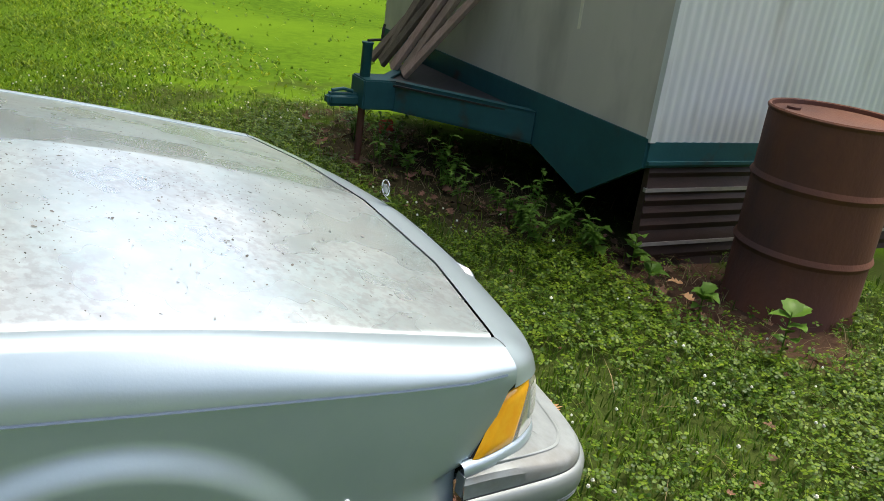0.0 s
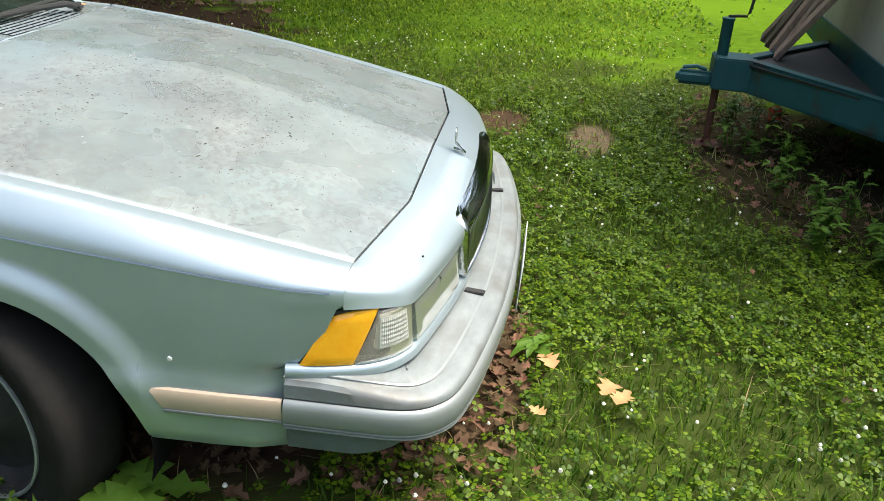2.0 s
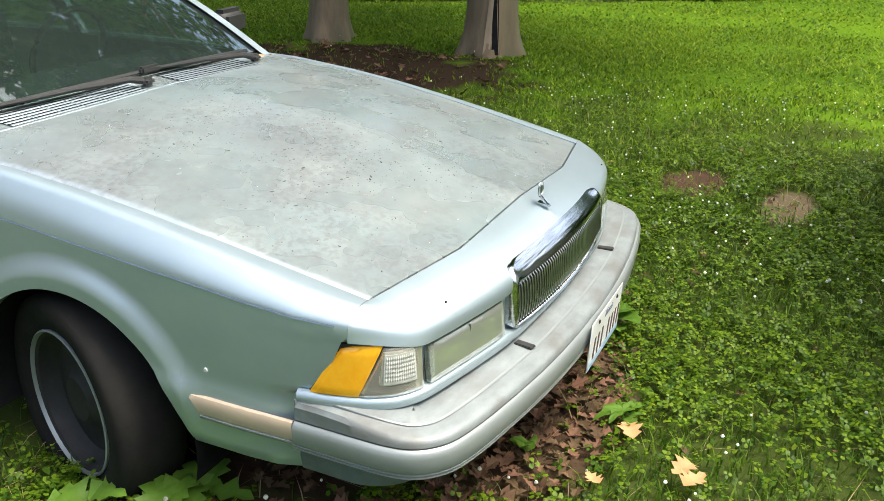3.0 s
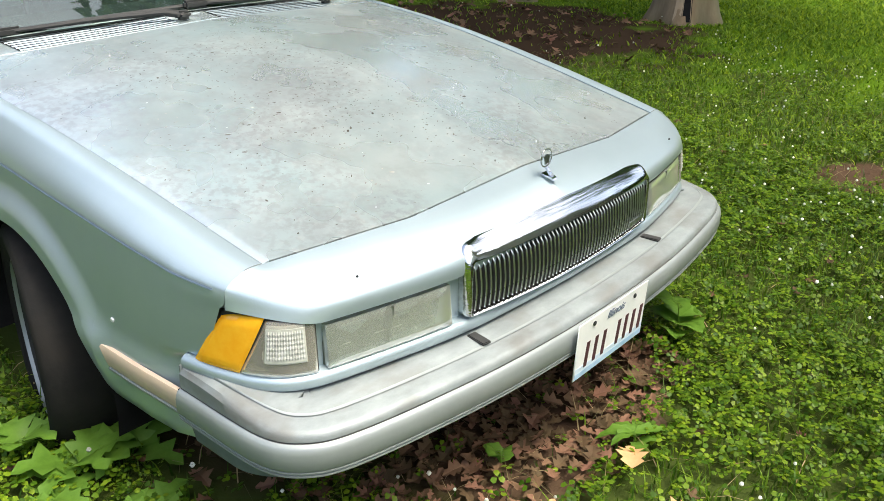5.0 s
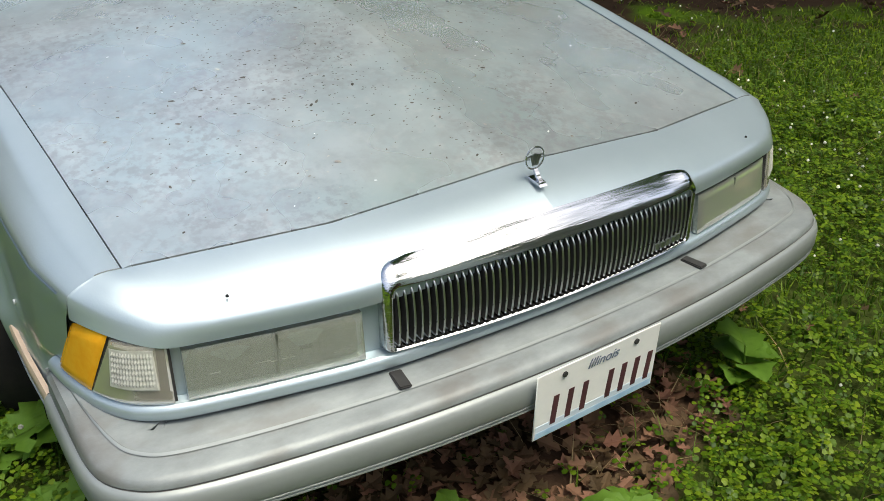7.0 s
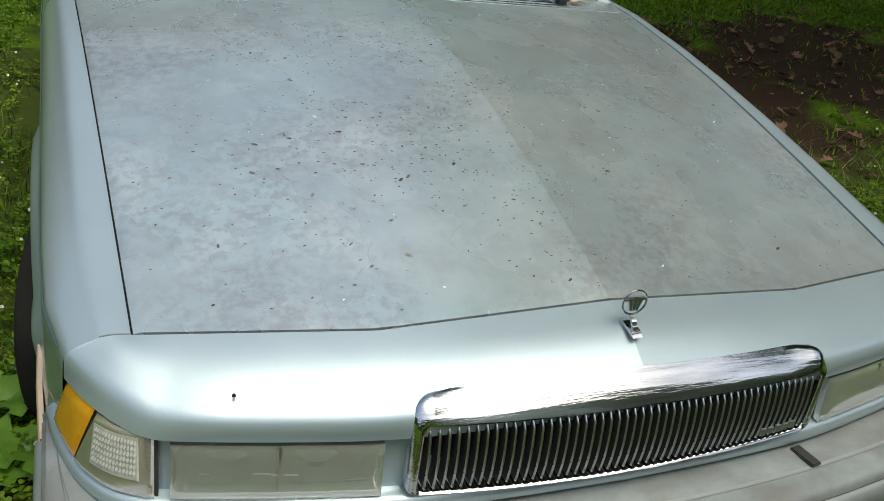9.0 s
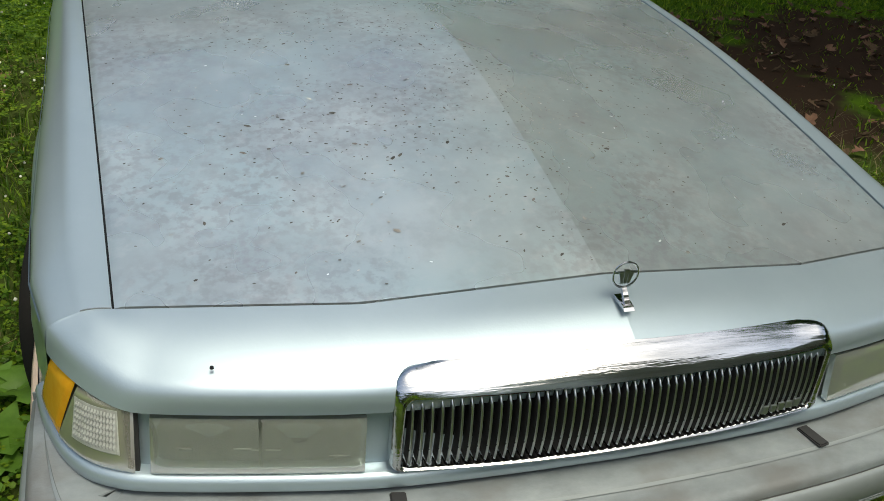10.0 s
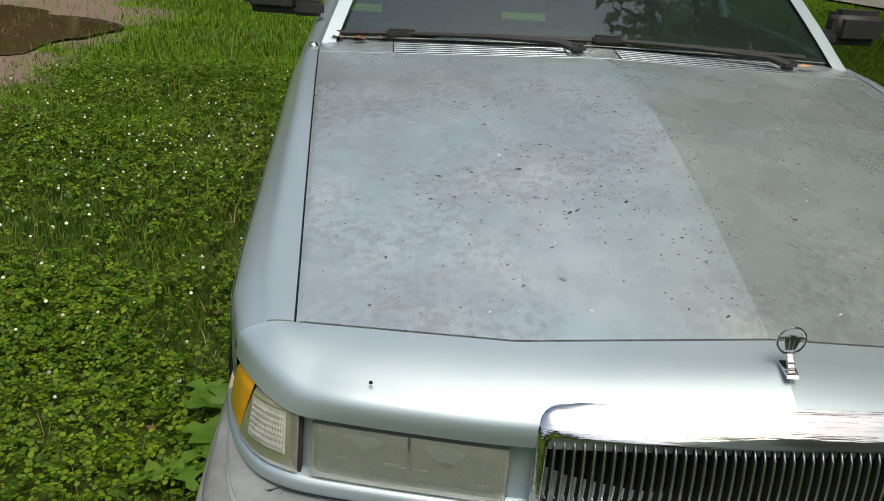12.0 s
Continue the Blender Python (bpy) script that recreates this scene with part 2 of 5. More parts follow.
BROWN = surf("brown_painted_steel", (0.050, 0.024, 0.018), (0.032, 0.017, 0.013), scale=5, rough=0.5, rough2=0.7, bump=0.08, stretch=(1, 1, 3))
PALEEDGE = surf("worn_pale_metal_edge", (0.50, 0.46, 0.42), (0.38, 0.33, 0.30), scale=18, rough=0.5, metal=0.3)
RUST = surf("rusted_steel", (0.11, 0.038, 0.022), (0.17, 0.064, 0.030), scale=5, rough=0.75, rough2=0.92, bump=0.25, bump_scale=60,
            c3=(0.075, 0.035, 0.03), scale3=2.4, stretch=(1, 1, 0.45), amount3=(0.45, 0.65))
PLANK = surf("weathered_plank", (0.20, 0.14, 0.10), (0.30, 0.23, 0.17), scale=5, rough=0.85, stretch=(6, 6, 0.6), bump=0.3, random_by="object")
FADED_CAN = surf("sun_faded_can", (0.60, 0.20, 0.13), (0.66, 0.55, 0.40), scale=30, rough=0.4, rough2=0.55, metal=0.4, c3=(0.72, 0.66, 0.50), scale3=14)
REDMAT = surf("faded_red_plastic", (0.45, 0.04, 0.03), (0.55, 0.08, 0.05), scale=10, rough=0.5)
PALE = surf("pale_grey_litter", (0.55, 0.54, 0.5), (0.42, 0.42, 0.38), scale=12, rough=0.8, bump=0.2)
CREAM = surf("bare_cream_panel", (0.88, 0.82, 0.66), (0.78, 0.72, 0.56), scale=14, rough=0.7)
PUDDLE = surf("muddy_water", (0.055, 0.038, 0.018), (0.085, 0.060, 0.030), scale=1.5, rough=0.04, rough2=0.10)
GRAVEL = surf("pale_gravel", (0.27, 0.25, 0.215), (0.35, 0.325, 0.285), scale=5, rough=0.95, bump=0.4, bump_scale=25, c3=(0.20, 0.18, 0.12), scale3=0.4)
SANDY = surf("grassy_sand", (0.20, 0.185, 0.085), (0.27, 0.235, 0.12), scale=3, rough=0.95, bump=0.4, bump_scale=25, c3=(0.12, 0.17, 0.03), scale3=0.6)


def ground_material():
    """Lawn soil: green-brown turf, bare earth and leaf mould in patches, wet mud."""
    m = surf("lawn_ground", (0.04, 0.085, 0.008), (0.085, 0.155, 0.012), scale=9, rough=0.95, spec=0.0, bump=0.5, bump_scale=45,
             c3=(0.095, 0.170, 0.012), scale3=0.35, amount3=(0.4, 0.65))
    nt = m.node_tree
    N, L = nt.nodes, nt.links
    b = N["Principled BSDF"]
    src = b.inputs["Base Color"].links[0].from_socket
    geo = N.new("ShaderNodeNewGeometry").outputs["Position"]
    wob = N.new("ShaderNodeTexNoise")
    wob.inputs["Scale"].default_value, wob.inputs["Detail"].default_value = 2.2, 6.0
    L.new(geo, wob.inputs["Vector"])
    for cx, cy, rx, ry, colour in [TURF] + EARTH:
        mp = N.new("ShaderNodeMapping")
        mp.vector_type = 'TEXTURE'
        mp.inputs["Location"].default_value = (cx, cy, 0)
        mp.inputs["Scale"].default_value = (rx, ry, 1000)
        L.new(geo, mp.inputs["Vector"])
        ln = N.new("ShaderNodeVectorMath")
        ln.operation = 'LENGTH'
        L.new(mp.outputs["Vector"], ln.inputs[0])
        ad = N.new("ShaderNodeMath")
        ad.operation = 'MULTIPLY_ADD'
        ad.inputs[1].default_value, ad.inputs[2].default_value = 1.2, -0.6
        L.new(wob.outputs["Fac"], ad.inputs[0])
        sm = N.new("ShaderNodeMath")
        L.new(ln.outputs["Value"], sm.inputs[0])
        L.new(ad.outputs["Value"], sm.inputs[1])
        r = N.new("ShaderNodeMapRange")
        r.inputs["From Min"].default_value, r.inputs["From Max"].default_value = 1.05, 0.8
        L.new(sm.outputs["Value"], r.inputs["Value"])
        mx = N.new("ShaderNodeMix")
        mx.data_type = 'RGBA'
        mx.inputs["B"].default_value = (*colour, 1)
        L.new(r.outputs["Result"], mx.inputs["Factor"])
        L.new(src, mx.inputs["A"])
        src = mx.outputs["Result"]
    L.new(src, b.inputs["Base Color"])
    return m


# bare patches: centre, half axes, colour; earth near the trees darkened for their shade
TURF = (0.3, 0.6, 4.8, 4.2, (0.048, 0.066, 0.016))
EARTH = [(0.02, 0.20, 0.58, 0.30, (0.085, 0.055, 0.035)), (-0.05, 1.2, 0.75, 1.15, (0.06, 0.038, 0.026)), (4.6, 3.8, 1.5, 1.8, (0.040, 0.027, 0.018)),
         (2.3, 3.9, 1.3, 2.0, (0.038, 0.026, 0.017)), (2.4, -1.35, 1.4, 0.58, (0.05, 0.042, 0.022)),
         (-3.75, 4.7, 1.1, 1.5, (0.165, 0.13, 0.10)), (-4.3, 6.9, 1.75, 2.4, (0.165, 0.13, 0.10)), (0.45, -1.75, 0.8, 0.4, (0.075, 0.045, 0.03)),
         (2.5, -0.33, 0.3, 0.16, (0.15, 0.115, 0.075)), (2.63, 0.2, 0.3, 0.2, (0.07, 0.045, 0.03))]
GROUND = ground_material()


def bare(x, y):
    """How far a place lies inside a bare patch: 0 outside, 1 well inside."""
    best = 0.0
    for cx, cy, rx, ry, _ in EARTH:
        d = math.hypot((x - cx) / rx, (y - cy) / ry)
        best = max(best, min(1.0, max(0.0, (1.1 - d) * 3)))
    return best


# ---- building helpers ----
ORIGIN = {}


def thing(name, at, label, category, group="", kind=""):
    """An Empty at a thing's base."""
    ob = new(name)
    ob.location = at
    ob.empty_display_size = 0.1
    ORIGIN[ob.name] = Vector(at)
    return tagged(ob, label, category, group, kind)


def mesh_ob(name, verts, faces, mat, parent=None, label="", smooth=True, sharp=40):
    """A mesh object from world coordinates, under a thing or part when one is given."""
    o = ORIGIN.get(parent.name, Vector()) if parent else Vector()
    me = bpy.data.meshes.new(name)
    v = np.array([tuple(p) for p in verts], dtype=float) - np.array(o)
    me.from_pydata(v.tolist(), [], faces)
    me.materials.append(mat)
    if smooth:
        me.polygons.foreach_set("use_smooth", [True] * len(me.polygons))
        me.set_sharp_from_angle(angle=radians(sharp))
    me.update()
    ob = new(name, me)
    if parent:
        ob.parent = parent
        ORIGIN[ob.name] = o
    if label:
        ob["label"] = label
    return ob


def part(name, bm, mat, parent=None, label="", smooth=True, sharp=40):
    """Links a bmesh, in world coordinates, as one mesh object."""
    bmesh.ops.recalc_face_normals(bm, faces=bm.faces)
    bm.verts.index_update()
    verts = [v.co.copy() for v in bm.verts]
    faces = [[v.index for v in f.verts] for f in bm.faces]
    bm.free()
    return mesh_ob(name, verts, faces, mat, parent, label, smooth, sharp)


def box(size, at=(0, 0, 0), turn=None, bevel=0.0, segments=2, bm=None):
    bm = bm or bmesh.new()
    m = Matrix.Translation(at) @ (turn.to_4x4() if turn else Matrix.Identity(4)) @ Matrix.Diagonal((*size, 1))
    made = bmesh.ops.create_cube(bm, size=1, matrix=m)["verts"]
    if bevel:
        edges = {e for v in made for e in v.link_edges}
        bmesh.ops.bevel(bm, geom=list(edges), offset=bevel, segments=segments, affect='EDGES', clamp_overlap=True)
    return bm


def lathe(profile, at=(0, 0, 0), axis='Z', steps=40, bm=None, turn=None, caps=True):
    """Turns (radius, height) pairs round an axis."""
    bm = bm or bmesh.new()
    rings = []
    for r, h in profile:
        ring = []
        for i in range(steps):
            a = 2 * math.pi * i / steps
            p = Vector((r * math.cos(a), r * math.sin(a), h))
            if axis == 'X':
                p = Vector((p.z, p.x, p.y))
            elif axis == 'Y':
                p = Vector((p.x, p.z, p.y))
            if turn:
                p = turn @ p
            ring.append(bm.verts.new(p + Vector(at)))
        rings.append(ring)
    for a, b in zip(rings, rings[1:]):
        for i in range(steps):
            bm.faces.new((a[i], a[(i + 1) % steps], b[(i + 1) % steps], b[i]))
    for ring, (r, _) in ((rings[0], profile[0]), (rings[-1], profile[-1])):
        if caps and r > 1e-5:
            bm.faces.new(ring)
    return bm


def tube(points, radius, steps=8, bm=None, taper=1.0):
    """A round bar along points."""
    bm = bm or bmesh.new()
    pts = [Vector(p) for p in points]
    rings = []
    for i, p in enumerate(pts):
        d = (pts[min(i + 1, len(pts) - 1)] - pts[max(i - 1, 0)]).normalized()
        a = d.orthogonal().normalized() if abs(d.z) > 0.9 else d.cross(Vector((0, 0, 1))).normalized()
        b = d.cross(a)
        r = radius * (1 + (taper - 1) * i / max(1, len(pts) - 1))
        rings.append([bm.verts.new(p + a * r * math.cos(2 * math.pi * k / steps) + b * r * math.sin(2 * math.pi * k / steps)) for k in range(steps)])
    for u, v in zip(rings, rings[1:]):
        for k in range(steps):
            bm.faces.new((u[k], u[(k + 1) % steps], v[(k + 1) % steps], v[k]))
    bm.faces.new(rings[0])
    bm.faces.new(rings[-1])
    return bm


def grid(rows):
    """Verts and faces of a sheet given as rows of points."""
    n = len(rows[0])
    verts = [p for row in rows for p in row]
    faces = [(i * n + j, i * n + j + 1, (i + 1) * n + j + 1, (i + 1) * n + j) for i in range(len(rows) - 1) for j in range(n - 1)]
    return verts, faces


def slab(poly, depth):
    """A flat polygon of 3D points pushed along a vector."""
    bm = bmesh.new()
    d = Vector(depth)
    a = [bm.verts.new(Vector(p)) for p in poly]
    b = [bm.verts.new(Vector(p) + d) for p in poly]
    bm.faces.new(a)
    bm.faces.new(b[::-1])
    for i in range(len(a)):
        j = (i + 1) % len(a)
        bm.faces.new((a[i], a[j], b[j], b[i]))
    return bm


def spline(points, n):
    """Evenly spaced points on a smooth curve through the given ones."""
    p = np.array(points, dtype=float)
    p = np.vstack([2 * p[0] - p[1], p, 2 * p[-1] - p[-2]])
    out = []
    for i in range(1, len(p) - 2):
        for t in np.linspace(0, 1, 24, endpoint=False):
            a, b, c, d = p[i - 1:i + 3]
            out.append(0.5 * (2 * b + (c - a) * t + (2 * a - 5 * b + 4 * c - d) * t * t + (3 * b - a - 3 * c + d) * t ** 3))
    out.append(p[-2])
    out = np.array(out)
    s = np.concatenate([[0], np.cumsum(np.linalg.norm(np.diff(out, axis=0), axis=1))])
    u = np.linspace(0, s[-1], n)
    return np.stack([np.interp(u, s, out[:, k]) for k in range(out.shape[1])], axis=1)


def outline(half, n):
    """A plan line, mirrored in x, with its outward normals."""
    right = spline(half, n)
    left = right[::-1][:-1] * np.array([-1, 1])
    line = np.vstack([left, right])
    d = np.gradient(line, axis=0)
    d /= np.linalg.norm(d, axis=1)[:, None]
    return line, np.stack([d[:, 1], -d[:, 0]], axis=1)


def lerp(a, b, t):
    return a + (b - a) * t


def step(a, b, x):
    t = min(1.0, max(0.0, (x - a) / (b - a)))
    return t * t * (3 - 2 * t)


def bezier(p0, p1, p2, p3, n):
    p0, p1, p2, p3 = (np.array(p, dtype=float) for p in (p0, p1, p2, p3))
    return [tuple((1 - t) ** 3 * p0 + 3 * t * (1 - t) ** 2 * p1 + 3 * t * t * (1 - t) * p2 + t ** 3 * p3) for t in np.linspace(0, 1, n)]


# ---- ground ----
def make_ground():
    xs = np.concatenate([[-260, -120, -60, -30, -16], np.linspace(-9, 20, 118), [26, 40, 70, 130, 260]])
    rows = []
    for y in np.concatenate([[-260, -120, -60, -30, -14], np.linspace(-8, 16, 98), [22, 34, 60, 120, 260]]):
        rows.append([(x, y, -0.012 + 0.018 * noise.noise(Vector((x * 0.9, y * 0.9, 0))) if abs(x) < 30 and abs(y) < 30 else -0.012) for x in xs])
    g = mesh_ob("ground", *grid(rows), GROUND)
    return tagged(g, "green lawn with clover, bare earth and mud patches", "lawn", kind="structure")


ground = make_ground()


def make_puddle(cx, cy, rx, ry):
    """Shallow brown water with an uneven shore."""
    rows = []
    for f in (0.0, 0.5, 0.85, 1.0):
        row = []
        for a in np.linspace(0, 2 * math.pi, 61):
            q = 1 + 0.28 * noise.noise(Vector((math.cos(a) * 1.6, math.sin(a) * 1.6, 2.0))) + 0.1 * noise.noise(Vector((math.cos(a) * 5, math.sin(a) * 5, 7.0)))
            row.append((cx + rx * f * q * math.cos(a), cy + ry * f * q * math.sin(a), 0.010 - 0.012 * f ** 6))
        rows.append(row)
    tagged(mesh_ob("water", *grid(rows), PUDDLE), "shallow muddy brown puddle on the dirt track", "puddle", kind="structure")


make_puddle(-3.95, 6.2, 1.1, 1.15)


def make_lane():
    """A pale gravel lane across the lawn, and its side branch."""
    near = [(5.2, 13.2), (7.86, 8.6), (9.35, 6.1), (11.3, 3.19), (14.2, -0.46), (22, -9.5), (60, -52)]
    far = [(6.0, 13.9), (8.6, 9.25), (10.1, 6.75), (12.35, 3.6), (15.6, -0.43), (24, -9.5), (64, -52)]
    a, b = spline(near, 60), spline(far, 60)
    rows = []
    for p, q in zip(a, b):
        rows.append([(*lerp(p, q, t), 0.012 + 0.02 * math.sin(math.pi * t)) for t in np.linspace(-0.02, 1.02, 6)])
    lane = mesh_ob("road", *grid(rows), GRAVEL)
    tagged(lane, "narrow pale gravel lane crossing the lawn", "lane", kind="structure")
    rows = [[(*lerp(p, q, t), 0.016) for t in np.linspace(0, 1, 5)] for p, q in zip(spline([(9.6, 7.2), (13, 9.6), (18, 12.5), (30, 19)], 20), spline([(10.9, 5.7), (14, 8.3), (19, 11.2), (31, 17.5)], 20))]
    tagged(mesh_ob("road", *grid(rows), SANDY), "sandy side track running off between the trees", "lane", kind="structure")


make_lane()

# ---- the car ----
car = thing("car", (0, 2.35, -0.06), "weathered silver-blue sedan parked on the lawn, faded hood, dirty bumper", "car")
WHEEL_Y, WHEEL_Z, ARCH_R = 1.11, 0.215, 0.36
REAR_Y = WHEEL_Y + 2.664


def hood_edge(y):
    """The hood's side edge: half width and height."""
    return 0.735 + (y - 0.333) * 0.0446, float(np.interp(y, [0.333, 0.5, 0.7, 0.9, 1.1, 1.3, 1.575], [0.662, 0.694, 0.733, 0.768, 0.799, 0.823, 0.846]))


def hood_front(x):
    a = abs(x)
    if a > 0.395:
        return 0.272 + (a - 0.395) / 0.34 * 0.061, 0.672 - (a - 0.395) / 0.34 * 0.010
    return 0.272 - 0.004 * (1 - a / 0.395), 0.672 + 0.018 * (1 - a / 0.395)


def rear_seam(u):
    """The hood's rear edge, bowed forward in the middle: y and z."""
    return 1.577 - 0.085 * (1 - u * u), 0.846 + 0.038 * (1 - 0.6 * abs(u) - 0.4 * u * u)


def hood_point(u, v):
    """A place on the hood: u across it, -1 to 1, v from front to back."""
    yf, zf = hood_front(u * 0.735)
    yr, zr = rear_seam(u)
    w, ze = hood_edge(lerp(0.333, 1.575, v))
    crown = lerp(zf - 0.662, zr - 0.846, v) + 0.026 * math.sin(math.pi * v) ** 0.8 * (1 - 0.95 * abs(u) - 0.05 * u * u)
    return u * (w - 0.0012), lerp(yf + 0.0025, yr, v), ze + crown - 0.003 * step(0.985, 1.0, abs(u))


def crease(ob):
    """Keeps the fold along the middle of a panel crisp."""
    me = ob.data
    x0 = -ORIGIN[ob.name].x
    for e in me.edges:
        if all(abs(me.vertices[i].co.x - x0) < 1e-4 for i in e.vertices):
            e.use_edge_sharp = True


def make_hood():
    half = np.concatenate([np.linspace(0, 0.95, 20), [0.97, 0.985, 0.993, 1.0]])
    us = np.concatenate([-half[:0:-1], half])
    rows = [[hood_point(u, v) for u in us] for v in np.linspace(0, 1, 31)]
    verts, faces = grid(rows)
    n, w = len(verts), len(us)
    verts += [(x, y, z - 0.02) for x, y, z in verts]
    rim = [i for i in range(w)] + [r * w + w - 1 for r in range(1, 31)] + [30 * w + i for i in range(w - 2, -1, -1)] + [r * w for r in range(29, 0, -1)]
    faces += [(rim[i], rim[i - 1], rim[i - 1] + n, rim[i] + n) for i in range(len(rim))]
    hood = mesh_ob("hood", verts, faces, HOOD, car, "sun-faded silver-blue hood with chalky spots and a centre crease", sharp=50)
    crease(hood)
    # dark gap all round
    loop = [Vector(verts[i]) for i in rim]
    loop.append(loop[0])
    rows = []
    for p in loop:
        front, back = p.y < 0.4 and abs(p.x) < 0.728, p.y > 1.47
        o = Vector((0 if front or back else 0.004 if p.x > 0 else -0.004, -0.0062 if front else 0.011 if back else 0, 0))
        d = Vector((0, 0, 0.010 if front or back else 0.007))
        rows.append([p - o * 0.2 - d, p + o - d])
    mesh_ob("hood_gap", *grid(rows), SEAM, car)
    return hood


make_hood()


def make_flecks(n, mat, name, label, size, drift, seed):
    """Small flat crumbs lying on the hood, thicker in drifts."""
    r = random.Random(seed)
    verts, faces = [], []
    while len(faces) < n:
        u, v = r.uniform(-0.97, 0.97), r.uniform(0.02, 0.98)
        if r.random() > drift(u, v):
            continue
        a, l = r.gauss(0, 0.7), size * r.uniform(0.35, 1.0) * (2.2 if r.random() < 0.06 else 1.0)
        k = len(verts)
        for q in range(5):
            t = a + 2 * math.pi * q / 5
            g = l * r.uniform(0.6, 1.1)
            x, y = g * math.cos(2 * math.pi * q / 5), 0.5 * g * math.sin(2 * math.pi * q / 5)
            du, dv = (x * math.cos(a) - y * math.sin(a)) / 0.76, (x * math.sin(a) + y * math.cos(a)) / 1.24
            p = hood_point(u + du, min(1, max(0, v + dv)))
            verts.append((p[0], p[1], p[2] + 0.0012))
        faces.append(tuple(range(k, k + 5)))
    ob = mesh_ob(name, verts, faces, mat, None, smooth=False)
    return tagged(ob, label, "debris", kind="stuff")


def drifted(u, v):
    q = noise.noise(Vector((u * 2.0, v * 3.0, 4.0))) + 0.5 * noise.noise(Vector((u * 6.0, v * 8.0, 9.0)))
    middle = math.exp(-((u + 0.22) / 0.38) ** 2 - ((v - 0.48) / 0.30) ** 2)
    return min(1.0, max(0.03, 0.05 + 0.9 * middle * (0.55 + q)))


make_flecks(1700, FLECK, "dark_flecks", "dark seed husks and dirt crumbs scattered on the hood", 0.0040, drifted, 3)
make_flecks(90, PALE_FLECK, "pale_flecks", "pale bird-lime spots and lichen crumbs on the hood", 0.0048, lambda u, v: 0.3 + 0.7 * drifted(u, v), 8)


def side_top(y):
    """Inner top edge and crease of the body side: x, z, crease height."""
    if y <= 1.6:
        x, z = hood_edge(y)
        return x + 0.0022, z - 0.001, 0.632 + (y - 0.3) * 0.095
    return 0.7922, 0.846 + 0.02 * step(1.6, 2.2, y), 0.7555 + (y - 1.6) * 0.012


def crease_x(y):
    """Half width of the body at its crease."""
    return float(np.interp(y, [0.33, 0.45, 0.6, 0.9, 1.2, 1.6], [0.824, 0.850, 0.857, 0.861, 0.862, 0.868]))


def shoulder(xe, ze, cx, zc, y, n):
    """Fender section from the hood's edge: a flat top, a tight shoulder, a slope to the crease."""
    w, h = cx - xe, ze - zc
    mid = (xe + 0.54 * w, y, ze - 0.12 * h)
    a = bezier((xe, y, ze), (xe + 0.20 * w, y, ze + 0.003), (xe + 0.44 * w, y, ze + 0.003), mid, n // 2)
    return a + bezier(mid, (xe + 0.66 * w, y, ze - 0.28 * h), (xe + 0.94 * w, y, zc + 0.45 * h), (cx, y, zc), n - n // 2 + 1)[1:]


NOSE = [(0, 0.125), (0.2, 0.130), (0.38, 0.142), (0.55, 0.172), (0.695, 0.205), (0.745, 0.225), (0.778, 0.25), (0.805, 0.29), (0.823, 0.335), (0.837, 0.385), (0.848, 0.4485)]
nose_line, nose_out = outline(NOSE, 90)


def nose_at(s):
    """Plan point and outward normal at a fraction of the way from the middle to the end, on the +x side."""
    i = s * 89 + 89
    k = min(int(i), 177)
    f = i - k
    return lerp(nose_line[k], nose_line[k + 1], f), lerp(nose_out[k], nose_out[k + 1], f)


